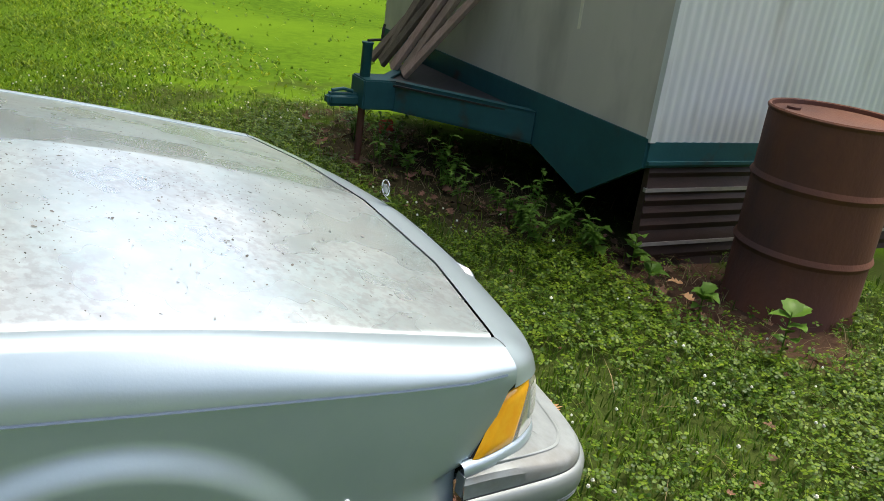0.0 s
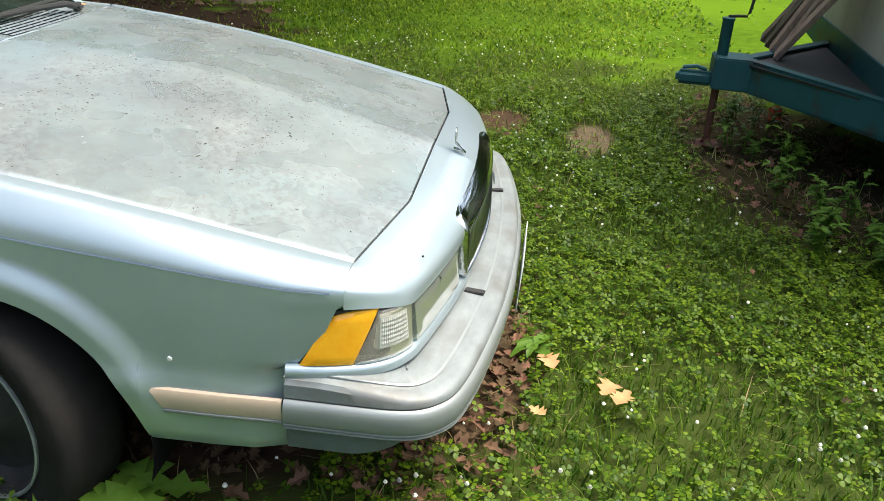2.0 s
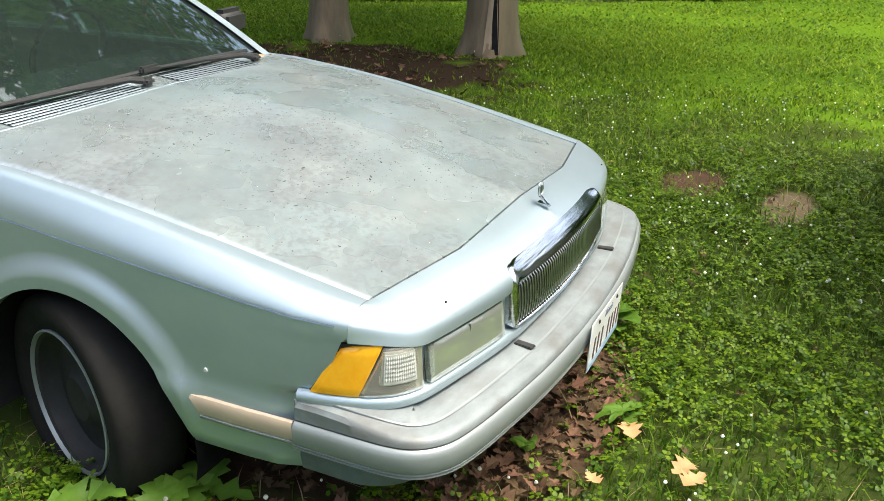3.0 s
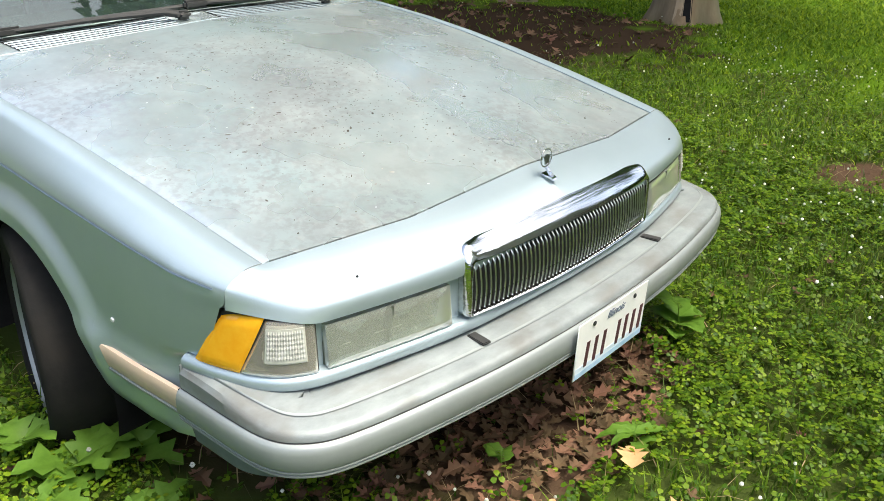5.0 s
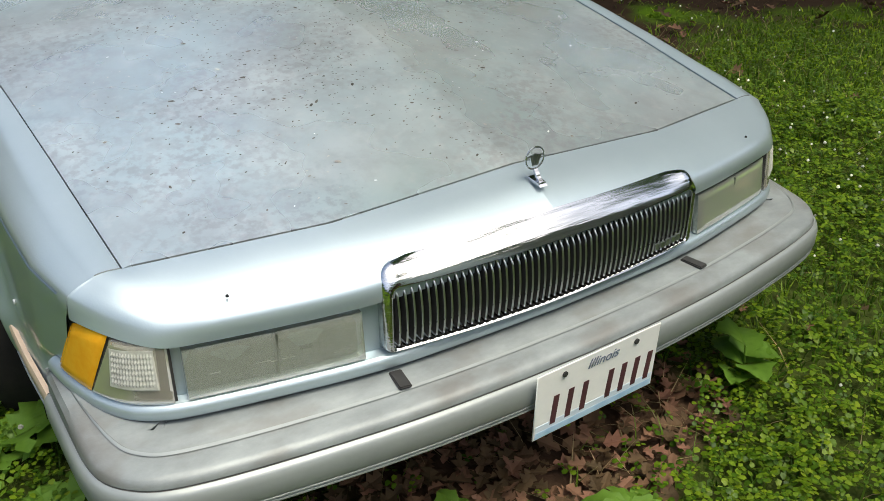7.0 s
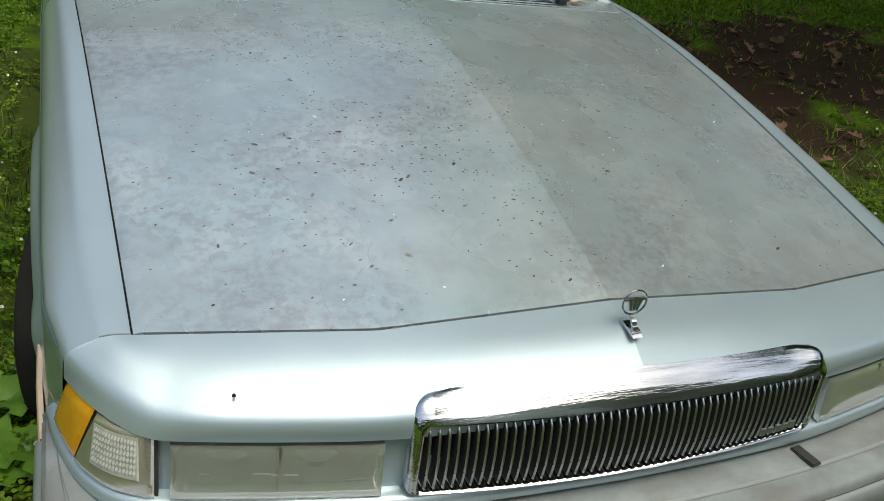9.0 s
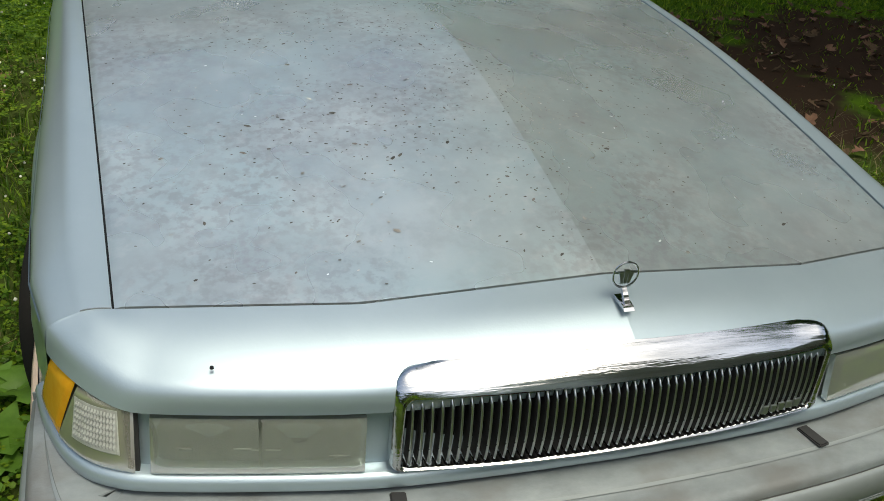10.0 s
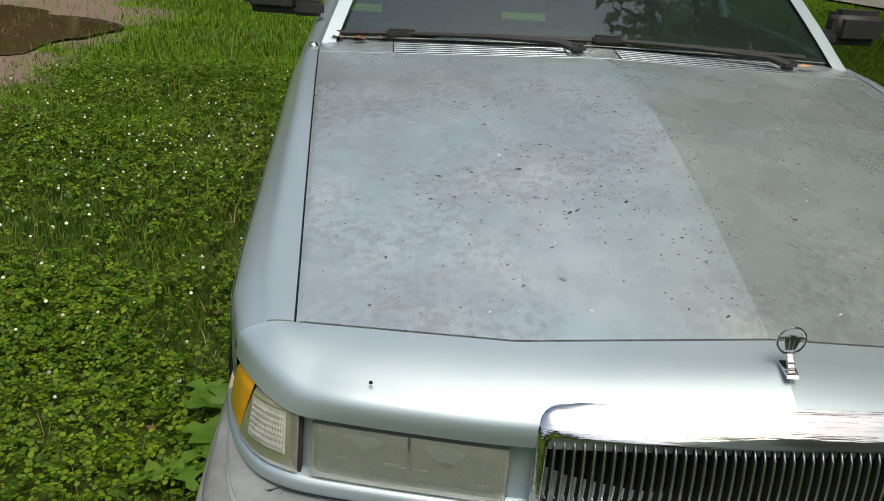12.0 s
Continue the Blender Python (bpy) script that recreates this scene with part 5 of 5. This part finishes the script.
def limb(bm, start, end, r0, r1, seed):
    pts = []
    for t in np.linspace(0, 1, 6):
        p = Vector(start).lerp(Vector(end), t)
        p += Vector((noise.noise(Vector((t * 3, seed, 0))), noise.noise(Vector((seed, t * 3, 4))), 0)) * 0.35 * math.sin(math.pi * t)
        pts.append(p)
    tube(pts, r0, 9, bm, r1 / r0)


def make_tree(x, y, r, height, label, crown_r, leaves, leaf_size, seed, group="", wound=False, low=None):
    t = thing("tree", (x, y, 0), label, "tree", group)
    bm = bmesh.new()
    rings = []
    for z in (-0.1, 0.0, 0.08, 0.2, 0.4, 0.8, 1.4, 2.2, height * 0.45, height * 0.62):
        flare = 1 + (0.38 if not group else 0.25) * math.exp(-max(z, 0) / 0.22)
        ring = []
        for i in range(26):
            a = 2 * math.pi * i / 26
            q = 1 + 0.07 * noise.noise(Vector((math.cos(a) * 2 + seed, math.sin(a) * 2, z * 0.7))) + 0.16 * math.exp(-max(z, 0) / 0.25) * math.cos(5 * a + seed)
            rr = r * flare * q * (1 - 0.55 * z / height)
            ring.append(bm.verts.new((x + rr * math.cos(a) + 0.03 * z * math.sin(seed), y + rr * math.sin(a), z)))
        rings.append(ring)
    for u, v in zip(rings, rings[1:]):
        for i in range(26):
            bm.faces.new((u[i], u[(i + 1) % 26], v[(i + 1) % 26], v[i]))
    top = height * 0.45
    lr = random.Random(seed)
    centres, radii = [], []
    for k in range(9):
        a = 2 * math.pi * k / 9 + lr.uniform(-0.3, 0.3)
        z0 = lr.uniform(top * 0.75, height * 0.6)
        e = (x + crown_r * lr.uniform(0.5, 0.85) * math.cos(a), y + crown_r * lr.uniform(0.5, 0.85) * math.sin(a), z0 + lr.uniform(0.8, 0.4 * height))
        limb(bm, (x, y, z0), e, r * 0.28, r * 0.06, seed + k)
        for _ in range(4):
            centres.append((e[0] + lr.uniform(-1, 1) * crown_r * 0.35, e[1] + lr.uniform(-1, 1) * crown_r * 0.35, e[2] + lr.uniform(-0.7, 0.9)))
            radii.append(crown_r * lr.uniform(0.16, 0.30))
    for k in range(26 if low else 0):
        a = 2 * math.pi * k / 26 + lr.uniform(-0.2, 0.2)
        centres.append((x + crown_r * lr.uniform(0.35, 1.0) * math.cos(a), y + crown_r * lr.uniform(0.35, 1.0) * math.sin(a), lr.uniform(low, low + 2.6)))
        radii.append(crown_r * lr.uniform(0.2, 0.3))
    for _ in range(7):
        centres.append((x + lr.uniform(-1, 1) * crown_r * 0.4, y + lr.uniform(-1, 1) * crown_r * 0.4, height * lr.uniform(0.75, 1.0)))
        radii.append(crown_r * lr.uniform(0.2, 0.32))
    part("trunk", bm, BARK, t, sharp=80)
    leaf_cloud(centres, radii, leaves, leaf_size, "crown", CROWN, t)
    if wound:
        # a split in the bark, pale wood on one side of a dark gap
        a0 = math.atan2(-0.5 - y, -2.2 - x) + 0.10
        for da, m, w in ((0.10, WOUND, 0.10), (-0.02, DARK, 0.05)):
            rows = []
            for z in np.linspace(0.02, 0.78, 9):
                f = 1 + 0.38 * math.exp(-z / 0.22)
                rr = r * f * (1 - 0.55 * z / height) * 1.06
                ww = w * (1 - (z / 0.8) ** 2) + 0.015
                rows.append([(x + rr * math.cos(a0 - da + q * ww / r) + 0.03 * z * math.sin(seed), y + rr * math.sin(a0 - da + q * ww / r), z) for q in (-0.5, 0.0, 0.5)])
            mesh_ob("bark_split", *grid(rows), m, t, "pale bare wood beside a dark split")
    return t


make_tree(5.98, 4.72, 0.195, 11.0, "broad-leaved tree with a smooth grey-brown trunk", 4.6, 9000, 0.16, 3, low=3.8)
make_tree(6.10, 2.88, 0.24, 12.5, "old tree with a thick split grey trunk", 3.6, 6500, 0.16, 8, wound=True, low=3.8)
far = make_tree(17.6, 3.2, 0.27, 14.0, "tall woodland tree with a dark trunk", 4.4, 5000, 0.26, 21, "trees of the far wood")
far2 = make_tree(19.0, 1.4, 0.21, 15.0, "slim woodland tree with a dark trunk", 3.8, 4200, 0.26, 34, "trees of the far wood")
lr = random.Random(5)
spots = []
for k in range(330):
    a = radians(lr.uniform(-62, 118))
    d = lr.uniform(31, 58)
    x, y = -2 + d * math.cos(a), d * math.sin(a)
    if all(math.hypot(x - p, y - q) > 1.7 for p, q in spots) and not (-3 < x < 8 and y < 9):
        spots.append((x, y))
# unseen trees added on the other sides to darken the horizon in reflections
for k in range(190):
    a = radians(lr.uniform(118, 298))
    d = lr.uniform(30, 56)
    x, y = -2 + d * math.cos(a), d * math.sin(a)
    if all(math.hypot(x - p, y - q) > 2.2 for p, q in spots):
        spots.append((x, y))
for k, (x, y) in enumerate(spots):
    bearing = math.degrees(math.atan2(y, x + 2)) % 360
    # heights set by bearing so the hood mirrors dark wood or open sky
    tall = step(26, 54, bearing) * (1 - step(118, 150, bearing)) if bearing < 180 else 0.0
    s = lerp(lr.uniform(0.55, 0.85), lr.uniform(0.95, 1.35), tall)
    src = far if k % 2 else far2
    c = copy_thing(src, pose(x, y, 0, 0, 0, lr.uniform(0, 360)))
    c.scale = (s, s, s)


# foliage wall that closes the wood, raised high to darken low reflections
cl, cr = [], []
for k in range(640):
    a = radians(lr.uniform(-70, 290))
    d = lr.uniform(52, 62)
    cl.append((-2 + d * math.cos(a), d * math.sin(a), lr.uniform(0.3, 17.0)))
    cr.append(lr.uniform(2.0, 4.2))
tagged(leaf_cloud(cl, cr, 56000, 0.9, "undergrowth", CROWN, None), "dark green foliage wall closing the far wood, raised to darken reflections", "bushes", kind="stuff")


# ---- low plants ----
def blades(pts, height, width, lean, mat, name, label, joints=2):
    """One mesh of bent grass blades."""
    n = len(pts)
    if not n:
        return
    p = np.array(pts)
    a = rng.uniform(0, 2 * math.pi, n)
    h = height * rng.uniform(0.5, 1.3, n)
    w = width * rng.uniform(0.7, 1.3, n)
    d = np.stack([np.cos(a), np.sin(a)], axis=1)
    s = np.stack([-np.sin(a), np.cos(a)], axis=1)
    ln = lean * rng.uniform(0.2, 1.6, n) * h
    v = np.zeros((n, 5, 3))
    for i, (f, bend, ww) in enumerate(((0, 0, 1), (0, 0, -1), (0.6, 0.35, -0.75), (0.6, 0.35, 0.75), (1.0, 1.0, 0))):
        v[:, i, :2] = p[:, :2] + d * (ln * bend)[:, None] + s * (w * ww * 0.5)[:, None]
        v[:, i, 2] = p[:, 2] + h * f
    base = np.arange(n) * 5
    f4 = np.stack([base, base + 1, base + 2, base + 3], axis=1).tolist()
    f3 = np.stack([base + 3, base + 2, base + 4], axis=1).tolist()
    ob = mesh_ob(name, v.reshape(-1, 3), f4 + f3, mat, smooth=False)
    return tagged(ob, label, "grass", kind="stuff")


def scatter(n, x0, x1, y0, y1, keep):
    xs, ys, ks = rng.uniform(x0, x1, n), rng.uniform(y0, y1, n), rng.uniform(0, 1, n)
    out = []
    for x, y, k in zip(xs, ys, ks):
        rim = min(x - x0, x1 - x, y - y0, y1 - y) / (0.12 * min(x1 - x0, y1 - y0)) + 0.8 * noise.noise(Vector((x * 1.7, y * 1.7, 1.0)))
        if k < keep(x, y) * min(1.0, max(0.0, rim)):
            out.append((x, y, 0.006 * math.sin(x * 3) - 0.012))
    return out


def under_car(x, y):
    return abs(x) < 0.80 and 0.45 < y < 4.7


def lawn(x, y):
    g = (1 - 0.92 * bare(x, y)) * (0.08 if under_car(x, y) else 1.0)
    if x > 0.85 and y < -1.62:
        g *= 0.05
    return g


def clover_density(x, y):
    q = noise.noise(Vector((x * 1.1, y * 1.1, 3.0))) + 0.5 * noise.noise(Vector((x * 3.1, y * 3.1, 5.0)))
    return lawn(x, y) * min(1.0, max(0.16, 0.62 + 1.4 * q))


def clover(pts, size, name):
    """Three round leaflets to a stalk, in one mesh."""
    n = len(pts)
    p = np.array(pts)
    up = rng.uniform(0.025, 0.075, n)
    a0 = rng.uniform(0, 2 * math.pi, n)
    s = size * rng.uniform(0.6, 1.3, n)
    tiltx, tilty = rng.normal(0, 0.28, n), rng.normal(0, 0.28, n)
    shape = [(0.08, 0.0), (0.62, -0.46), (1.05, -0.30), (1.05, 0.30), (0.62, 0.46)]
    v = np.zeros((n, 3, 5, 3))
    for k in range(3):
        a = a0 + k * 2 * math.pi / 3
        for i, (u, w) in enumerate(shape):
            dx = (u * np.cos(a) - w * np.sin(a)) * s
            dy = (u * np.sin(a) + w * np.cos(a)) * s
            v[:, k, i, 0] = p[:, 0] + dx
            v[:, k, i, 1] = p[:, 1] + dy
            v[:, k, i, 2] = p[:, 2] + up + dx * tiltx + dy * tilty + (0.18 * abs(w) - 0.10 * u) * s
    f = np.arange(n * 15).reshape(-1, 5).tolist()
    ob = mesh_ob(name, v.reshape(-1, 3), f, CLOVER, smooth=False)
    return tagged(ob, "dense green clover carpet", "clover", kind="stuff")


clover(scatter(150000, -3.2, 4.8, -2.6, 2.2, lambda x, y: clover_density(x, y) * (1 - step(2.0, 4.8, x))), 0.0135, "clover_near")
# sown thinner so dark ground shows through, standing for shade on this side
clover(scatter(36000, -4.6, -0.8, 1.0, 5.5, clover_density), 0.0165, "clover_side")
blades(scatter(120000, -3.2, 4.8, -2.8, 3.0, lambda x, y: lawn(x, y) * (1 - step(2.2, 4.8, x)) * min(1, max(0.3, 0.65 - 0.9 * noise.noise(Vector((x * 1.1, y * 1.1, 3.0)))))), 0.055, 0.005, 0.7, GRASS, "grass_near", "green lawn grass among clover")
blades(scatter(62000, -6.5, -0.8, 1.5, 9.0, lawn), 0.055, 0.006, 0.7, GRASS, "grass_side", "green lawn grass beside the car")
blades(scatter(120000, 1.0, 9.5, -1.0, 9.5, lambda x, y: lawn(x, y) * step(0.6, 4.2, x)), 0.032, 0.010, 1.3, FARGRASS, "grass_far", "green lawn grass, colour brightened as if sunlit")
blades(scatter(130000, 3.2, 22.0, -12.0, 12.0, lambda x, y: lawn(x, y) * step(3.0, 6.5, x)), 0.030, 0.024, 1.6, FARGRASS, "grass_distant", "green distant lawn, colour brightened as if sunlit")
blades(scatter(9000, -3.2, 4.2, -2.6, 3.0, lambda x, y: 0.25 + 0.75 * bare(x, y)), 0.06, 0.003, 1.8, DRYGRASS, "dry_straw", "dry straw and dead stalks in the grass")
blades(scatter(9000, -4.4, -0.8, 0.5, 7.0, lambda x, y: min(1.0, max(0.0, 0.15 + 1.8 * noise.noise(Vector((x * 1.3, y * 1.3, 8.0)))))), 0.05, 0.004, 1.8, DRYGRASS, "dry_straw", "dry brown straw in the lawn beside the car")


def flowers(pts):
    verts, faces = [], []
    for x, y, z in pts:
        h, r = rng.uniform(0.06, 0.11), rng.uniform(0.004, 0.0075)
        k = len(verts)
        for j, (rr, zz) in enumerate(((0.55, -0.7), (1.0, 0.0), (0.6, 0.75))):
            for i in range(6):
                a = 2 * math.pi * i / 6 + j * 0.5
                verts.append((x + r * rr * math.cos(a), y + r * rr * math.sin(a), z + h + r * zz))
        for j in range(2):
            for i in range(6):
                faces.append((k + j * 6 + i, k + j * 6 + (i + 1) % 6, k + j * 6 + 6 + (i + 1) % 6, k + j * 6 + 6 + i))
        faces.append(tuple(k + 12 + i for i in range(6)))
    return tagged(mesh_ob("clover_flowers", verts, faces, PETAL, smooth=False), "small white clover flower heads", "flowers", kind="stuff")


flowers(scatter(5500, -3.4, 6.0, -2.2, 5.0, lambda x, y: lawn(x, y) * min(1, max(0.05, 0.30 + 0.7 * noise.noise(Vector((x * 0.8, y * 0.8, 9.0)))))))


def leaf_shape(length, lobes, jag, width, seed):
    """Outline of half a leaf: distance along the rib, half width."""
    r = random.Random(seed)
    out = []
    n = lobes * 2
    for i in range(n + 1):
        t = i / n
        w = width * math.sin(math.pi * min(1, 0.06 + 0.94 * t) ** 0.8) * (1 + (jag if i % 2 else -jag) * r.uniform(0.7, 1.2))
        out.append((t * length + (0.03 * length if i % 2 else 0), max(0.002, w) if 0 < i < n else 0.0015))
    return out


def leaf_mesh(name, mat, base, heading, length, rise, droop, lobes=4, jag=0.4, width=0.3, seed=0, parent=None, label="", fold=0.25, curl=0.0):
    rib = leaf_shape(length, lobes, jag, width * length, seed)
    h = Vector((math.cos(heading), math.sin(heading), 0))
    s = Vector((-h.y, h.x, 0))
    rows = []
    for d, w in rib:
        t = d / length
        c = Vector(base) + h * d * math.cos(rise) + Vector((0, 0, d * math.sin(rise) - droop * length * t * t + curl * length * math.sin(7 * t + seed)))
        rows.append([c - s * w + Vector((0, 0, w * fold)), c - s * w * 0.5 + Vector((0, 0, w * fold * 0.35)), c, c + s * w * 0.5 + Vector((0, 0, w * fold * 0.35)), c + s * w + Vector((0, 0, w * fold))])
    v, f = grid(rows)
    return mesh_ob(name, v, f, mat, parent, label, sharp=70)


def make_weed(x, y, n, length, label, seed, rise=0.7, width=0.25, jag=0.48, height=0.06, category="weed"):
    w = thing("weed", (x, y, 0), label, category)
    r = random.Random(seed)
    part("stem", tube([(x, y, -0.02), (x + 0.004, y, height * 0.6), (x, y + 0.005, height)], 0.004, 6, taper=0.5), WEED, w)
    for k in range(n):
        leaf_mesh("leaf", WEED, (x, y, height * r.uniform(0.3, 1.0)), 2 * math.pi * k / n + r.uniform(-0.4, 0.4), length * r.uniform(0.7, 1.15), rise * r.uniform(0.5, 1.2),
                  r.uniform(0.3, 0.6), 3, jag, width, seed + k, w)


JAG = "broad jagged green weed beside the front wheel"
make_weed(-0.93, 0.85, 8, 0.17, JAG, 11, rise=0.75)
make_weed(-0.80, 0.80, 5, 0.14, JAG, 12, rise=0.7)
make_weed(-0.98, 1.01, 5, 0.17, JAG, 15, rise=0.85)
make_weed(-1.03, 0.77, 5, 0.13, JAG, 14, rise=0.4)
make_weed(-0.91, 0.58, 7, 0.13, "broad jagged green weed under the bumper corner", 13, rise=0.5)
make_weed(0.62, 0.10, 7, 0.13, "broad-leaved green weed beside the bumper", 16, rise=0.9, width=0.36, jag=0.12, height=0.12)
make_weed(0.05, -0.08, 8, 0.09, "green weed in dead leaves before the bumper", 17, rise=0.6, width=0.2, jag=0.2)
make_weed(-0.24, 0.12, 4, 0.07, "small green weed in dead leaves", 18, rise=0.9, width=0.4, jag=0.1)
for k, (x, y, h) in enumerate(((0.78, -1.56, 0.16), (0.60, -1.50, 0.12), (0.25, -1.46, 0.13), (-0.12, -1.52, 0.2), (0.95, -1.47, 0.14))):
    make_weed(x, y, 8, 0.10, "leafy green weed at the foot of the mobile home", 40 + k, rise=0.8, width=0.38, jag=0.12, height=h)


def make_stalks(x, y, n, h, seed, label):
    w = thing("weed_stalk", (x, y, 0), label, "weed")
    r = random.Random(seed)
    for k in range(n):
        a, l = r.uniform(0, 6.3), r.uniform(0.2, 0.5)
        hh = h * r.uniform(0.6, 1.1)
        top = (x + hh * l * math.cos(a), y + hh * l * math.sin(a), hh)
        st = part("stem", tube([(x, y, -0.02), (x + 0.3 * hh * l * math.cos(a), y + 0.3 * hh * l * math.sin(a), hh * 0.6), top], 0.0028, 5, taper=0.5), WEED, w)
        for q in range(9):
            t = r.uniform(0.35, 1.0)
            p = (x + hh * l * t * t * math.cos(a), y + hh * l * t * t * math.sin(a), hh * t)
            leaf_mesh("leaf", WEED, p, r.uniform(0, 6.3), r.uniform(0.035, 0.07), r.uniform(0.0, 0.6), 0.3, 3, 0.3, 0.22, seed + q, st)


lr = random.Random(31)
for k in range(26):
    t = lr.uniform(0, 1)
    x = lerp(0.95, 3.1, t) + lr.uniform(-0.1, 0.1)
    make_stalks(x, -1.42 + 0.25 * t + lr.uniform(-0.16, 0.22), 3, lr.uniform(0.12, 0.30), 60 + k, "feathery green weed growing under the trailer frame")

# ---- fallen leaves ----
def litter(n, keep, x0, x1, y0, y1, name, label, size=0.05):
    verts, faces = [], []
    for x, y, z in scatter(n, x0, x1, y0, y1, keep):
        L, a = size * rng.uniform(0.6, 1.4), rng.uniform(0, 6.3)
        rib = leaf_shape(L, 3, 0.45, 0.34 * L, int(rng.integers(0, 999)))
        h, s = Vector((math.cos(a), math.sin(a), rng.normal(0, 0.3))), Vector((-math.sin(a), math.cos(a), rng.normal(0, 0.3)))
        c = Vector((x, y, rng.uniform(0.004, 0.035)))
        cu = rng.uniform(-0.5, 0.9)
        k = len(verts)
        for d, w in rib:
            lift = Vector((0, 0, cu * (d - L / 2) ** 2 / L))
            verts += [c + h * (d - L / 2) - s * w + lift + Vector((0, 0, w * 0.4)), c + h * (d - L / 2) + lift, c + h * (d - L / 2) + s * w + lift + Vector((0, 0, w * 0.4))]
        m = len(rib)
        for i in range(m - 1):
            for j in range(2):
                b = k + i * 3 + j
                faces.append((b, b + 1, b + 4, b + 3))
    return tagged(mesh_ob(name, verts, faces, LITTER, smooth=False), label, "dead leaves", kind="stuff")


def litter_patch(x, y):
    d = math.hypot((x + 0.02) / 0.68, (y - 0.25) / 0.33)
    return max(0.0, min(1.0, (1.15 - d) * 2.5))


litter(2600, litter_patch, -0.9, 0.8, -0.32, 0.75, "leaf_litter", "brown dead leaves heaped below the bumper", 0.04)
litter(260, lambda x, y: 0.6, -0.88, 0.0, 0.4, 1.3, "leaf_litter_side", "brown dead leaves beside the front wheel", 0.045)
litter(650, lambda x, y: bare(x, y), 1.0, 6.2, 1.5, 5.8, "leaf_mould", "brown leaf mould round the trees", 0.07)
litter(700, lambda x, y: bare(x, y) * 0.8, 0.0, 3.8, -1.9, -0.5, "leaf_litter_frame", "dead leaves and twigs under the trailer frame", 0.05)
litter(420, lambda x, y: 0.5, -3.2, 3.4, -2.2, 2.0, "scattered_leaves", "scattered dead leaves in the clover", 0.035)
litter(420, lambda x, y: max(0.0, 0.2 + 1.6 * noise.noise(Vector((x * 1.3, y * 1.3, 8.0)))), -4.2, -0.9, 0.6, 6.5, "scattered_leaves", "scattered dead leaves in the clover", 0.04)
for k, (x, y, z, L, a) in enumerate(((-0.033, -0.118, 0.05, 0.085, 0.6), (-0.15, -0.30, 0.05, 0.085, 2.6), (-0.20, -0.335, 0.055, 0.085, -0.5), (-0.313, -0.084, 0.06, 0.055, 1.0), (0.50, -1.55, 0.05, 0.07, 1.0), (0.36, -1.48, 0.05, 0.07, 0.2))):
    lf = leaf_mesh("fallen_leaf", TANLEAF, (x - 0.04 * math.cos(a), y - 0.04 * math.sin(a), z), a, L, 0.12, 0.1, 4, 0.38, 0.36, 300 + k, fold=0.35, curl=0.06)
    tagged(lf, "dry tan fallen leaf lying on the clover", "leaf", "tan fallen leaves")
scrap = part("paper_scrap", box((0.055, 0.04, 0.03), (-0.97, 0.585, 0.03), Matrix.Rotation(0.5, 3, 'Z') @ Matrix.Rotation(0.4, 3, 'X'), 0.008), PALE)
tagged(scrap, "crumpled pale scrap among weeds under the car", "litter")
for k, (x, y, z, a) in enumerate(((*on_cowl(0.60, 0.3, 0.012), 0.4), (*on_cowl(0.57, 0.2, 0.012), 2.0), (*on_cowl(-0.70, 0.85, 0.01), 0.2), (*on_cowl(-0.73, 0.75, 0.01), 2.4), (*on_cowl(-0.62, 0.8, 0.01), 1.0), (*on_cowl(-0.66, 0.7, 0.01), 3.0))):
    lf = leaf_mesh("cowl_leaf", LITTER if k > 1 else TANLEAF, (x, y, z), a, 0.05, 0.15, 0.1, 3, 0.35, 0.3, 400 + k, fold=0.3)
    tagged(lf, "dead brown leaf caught at the wipers", "leaf", "dead leaves on the cowl")
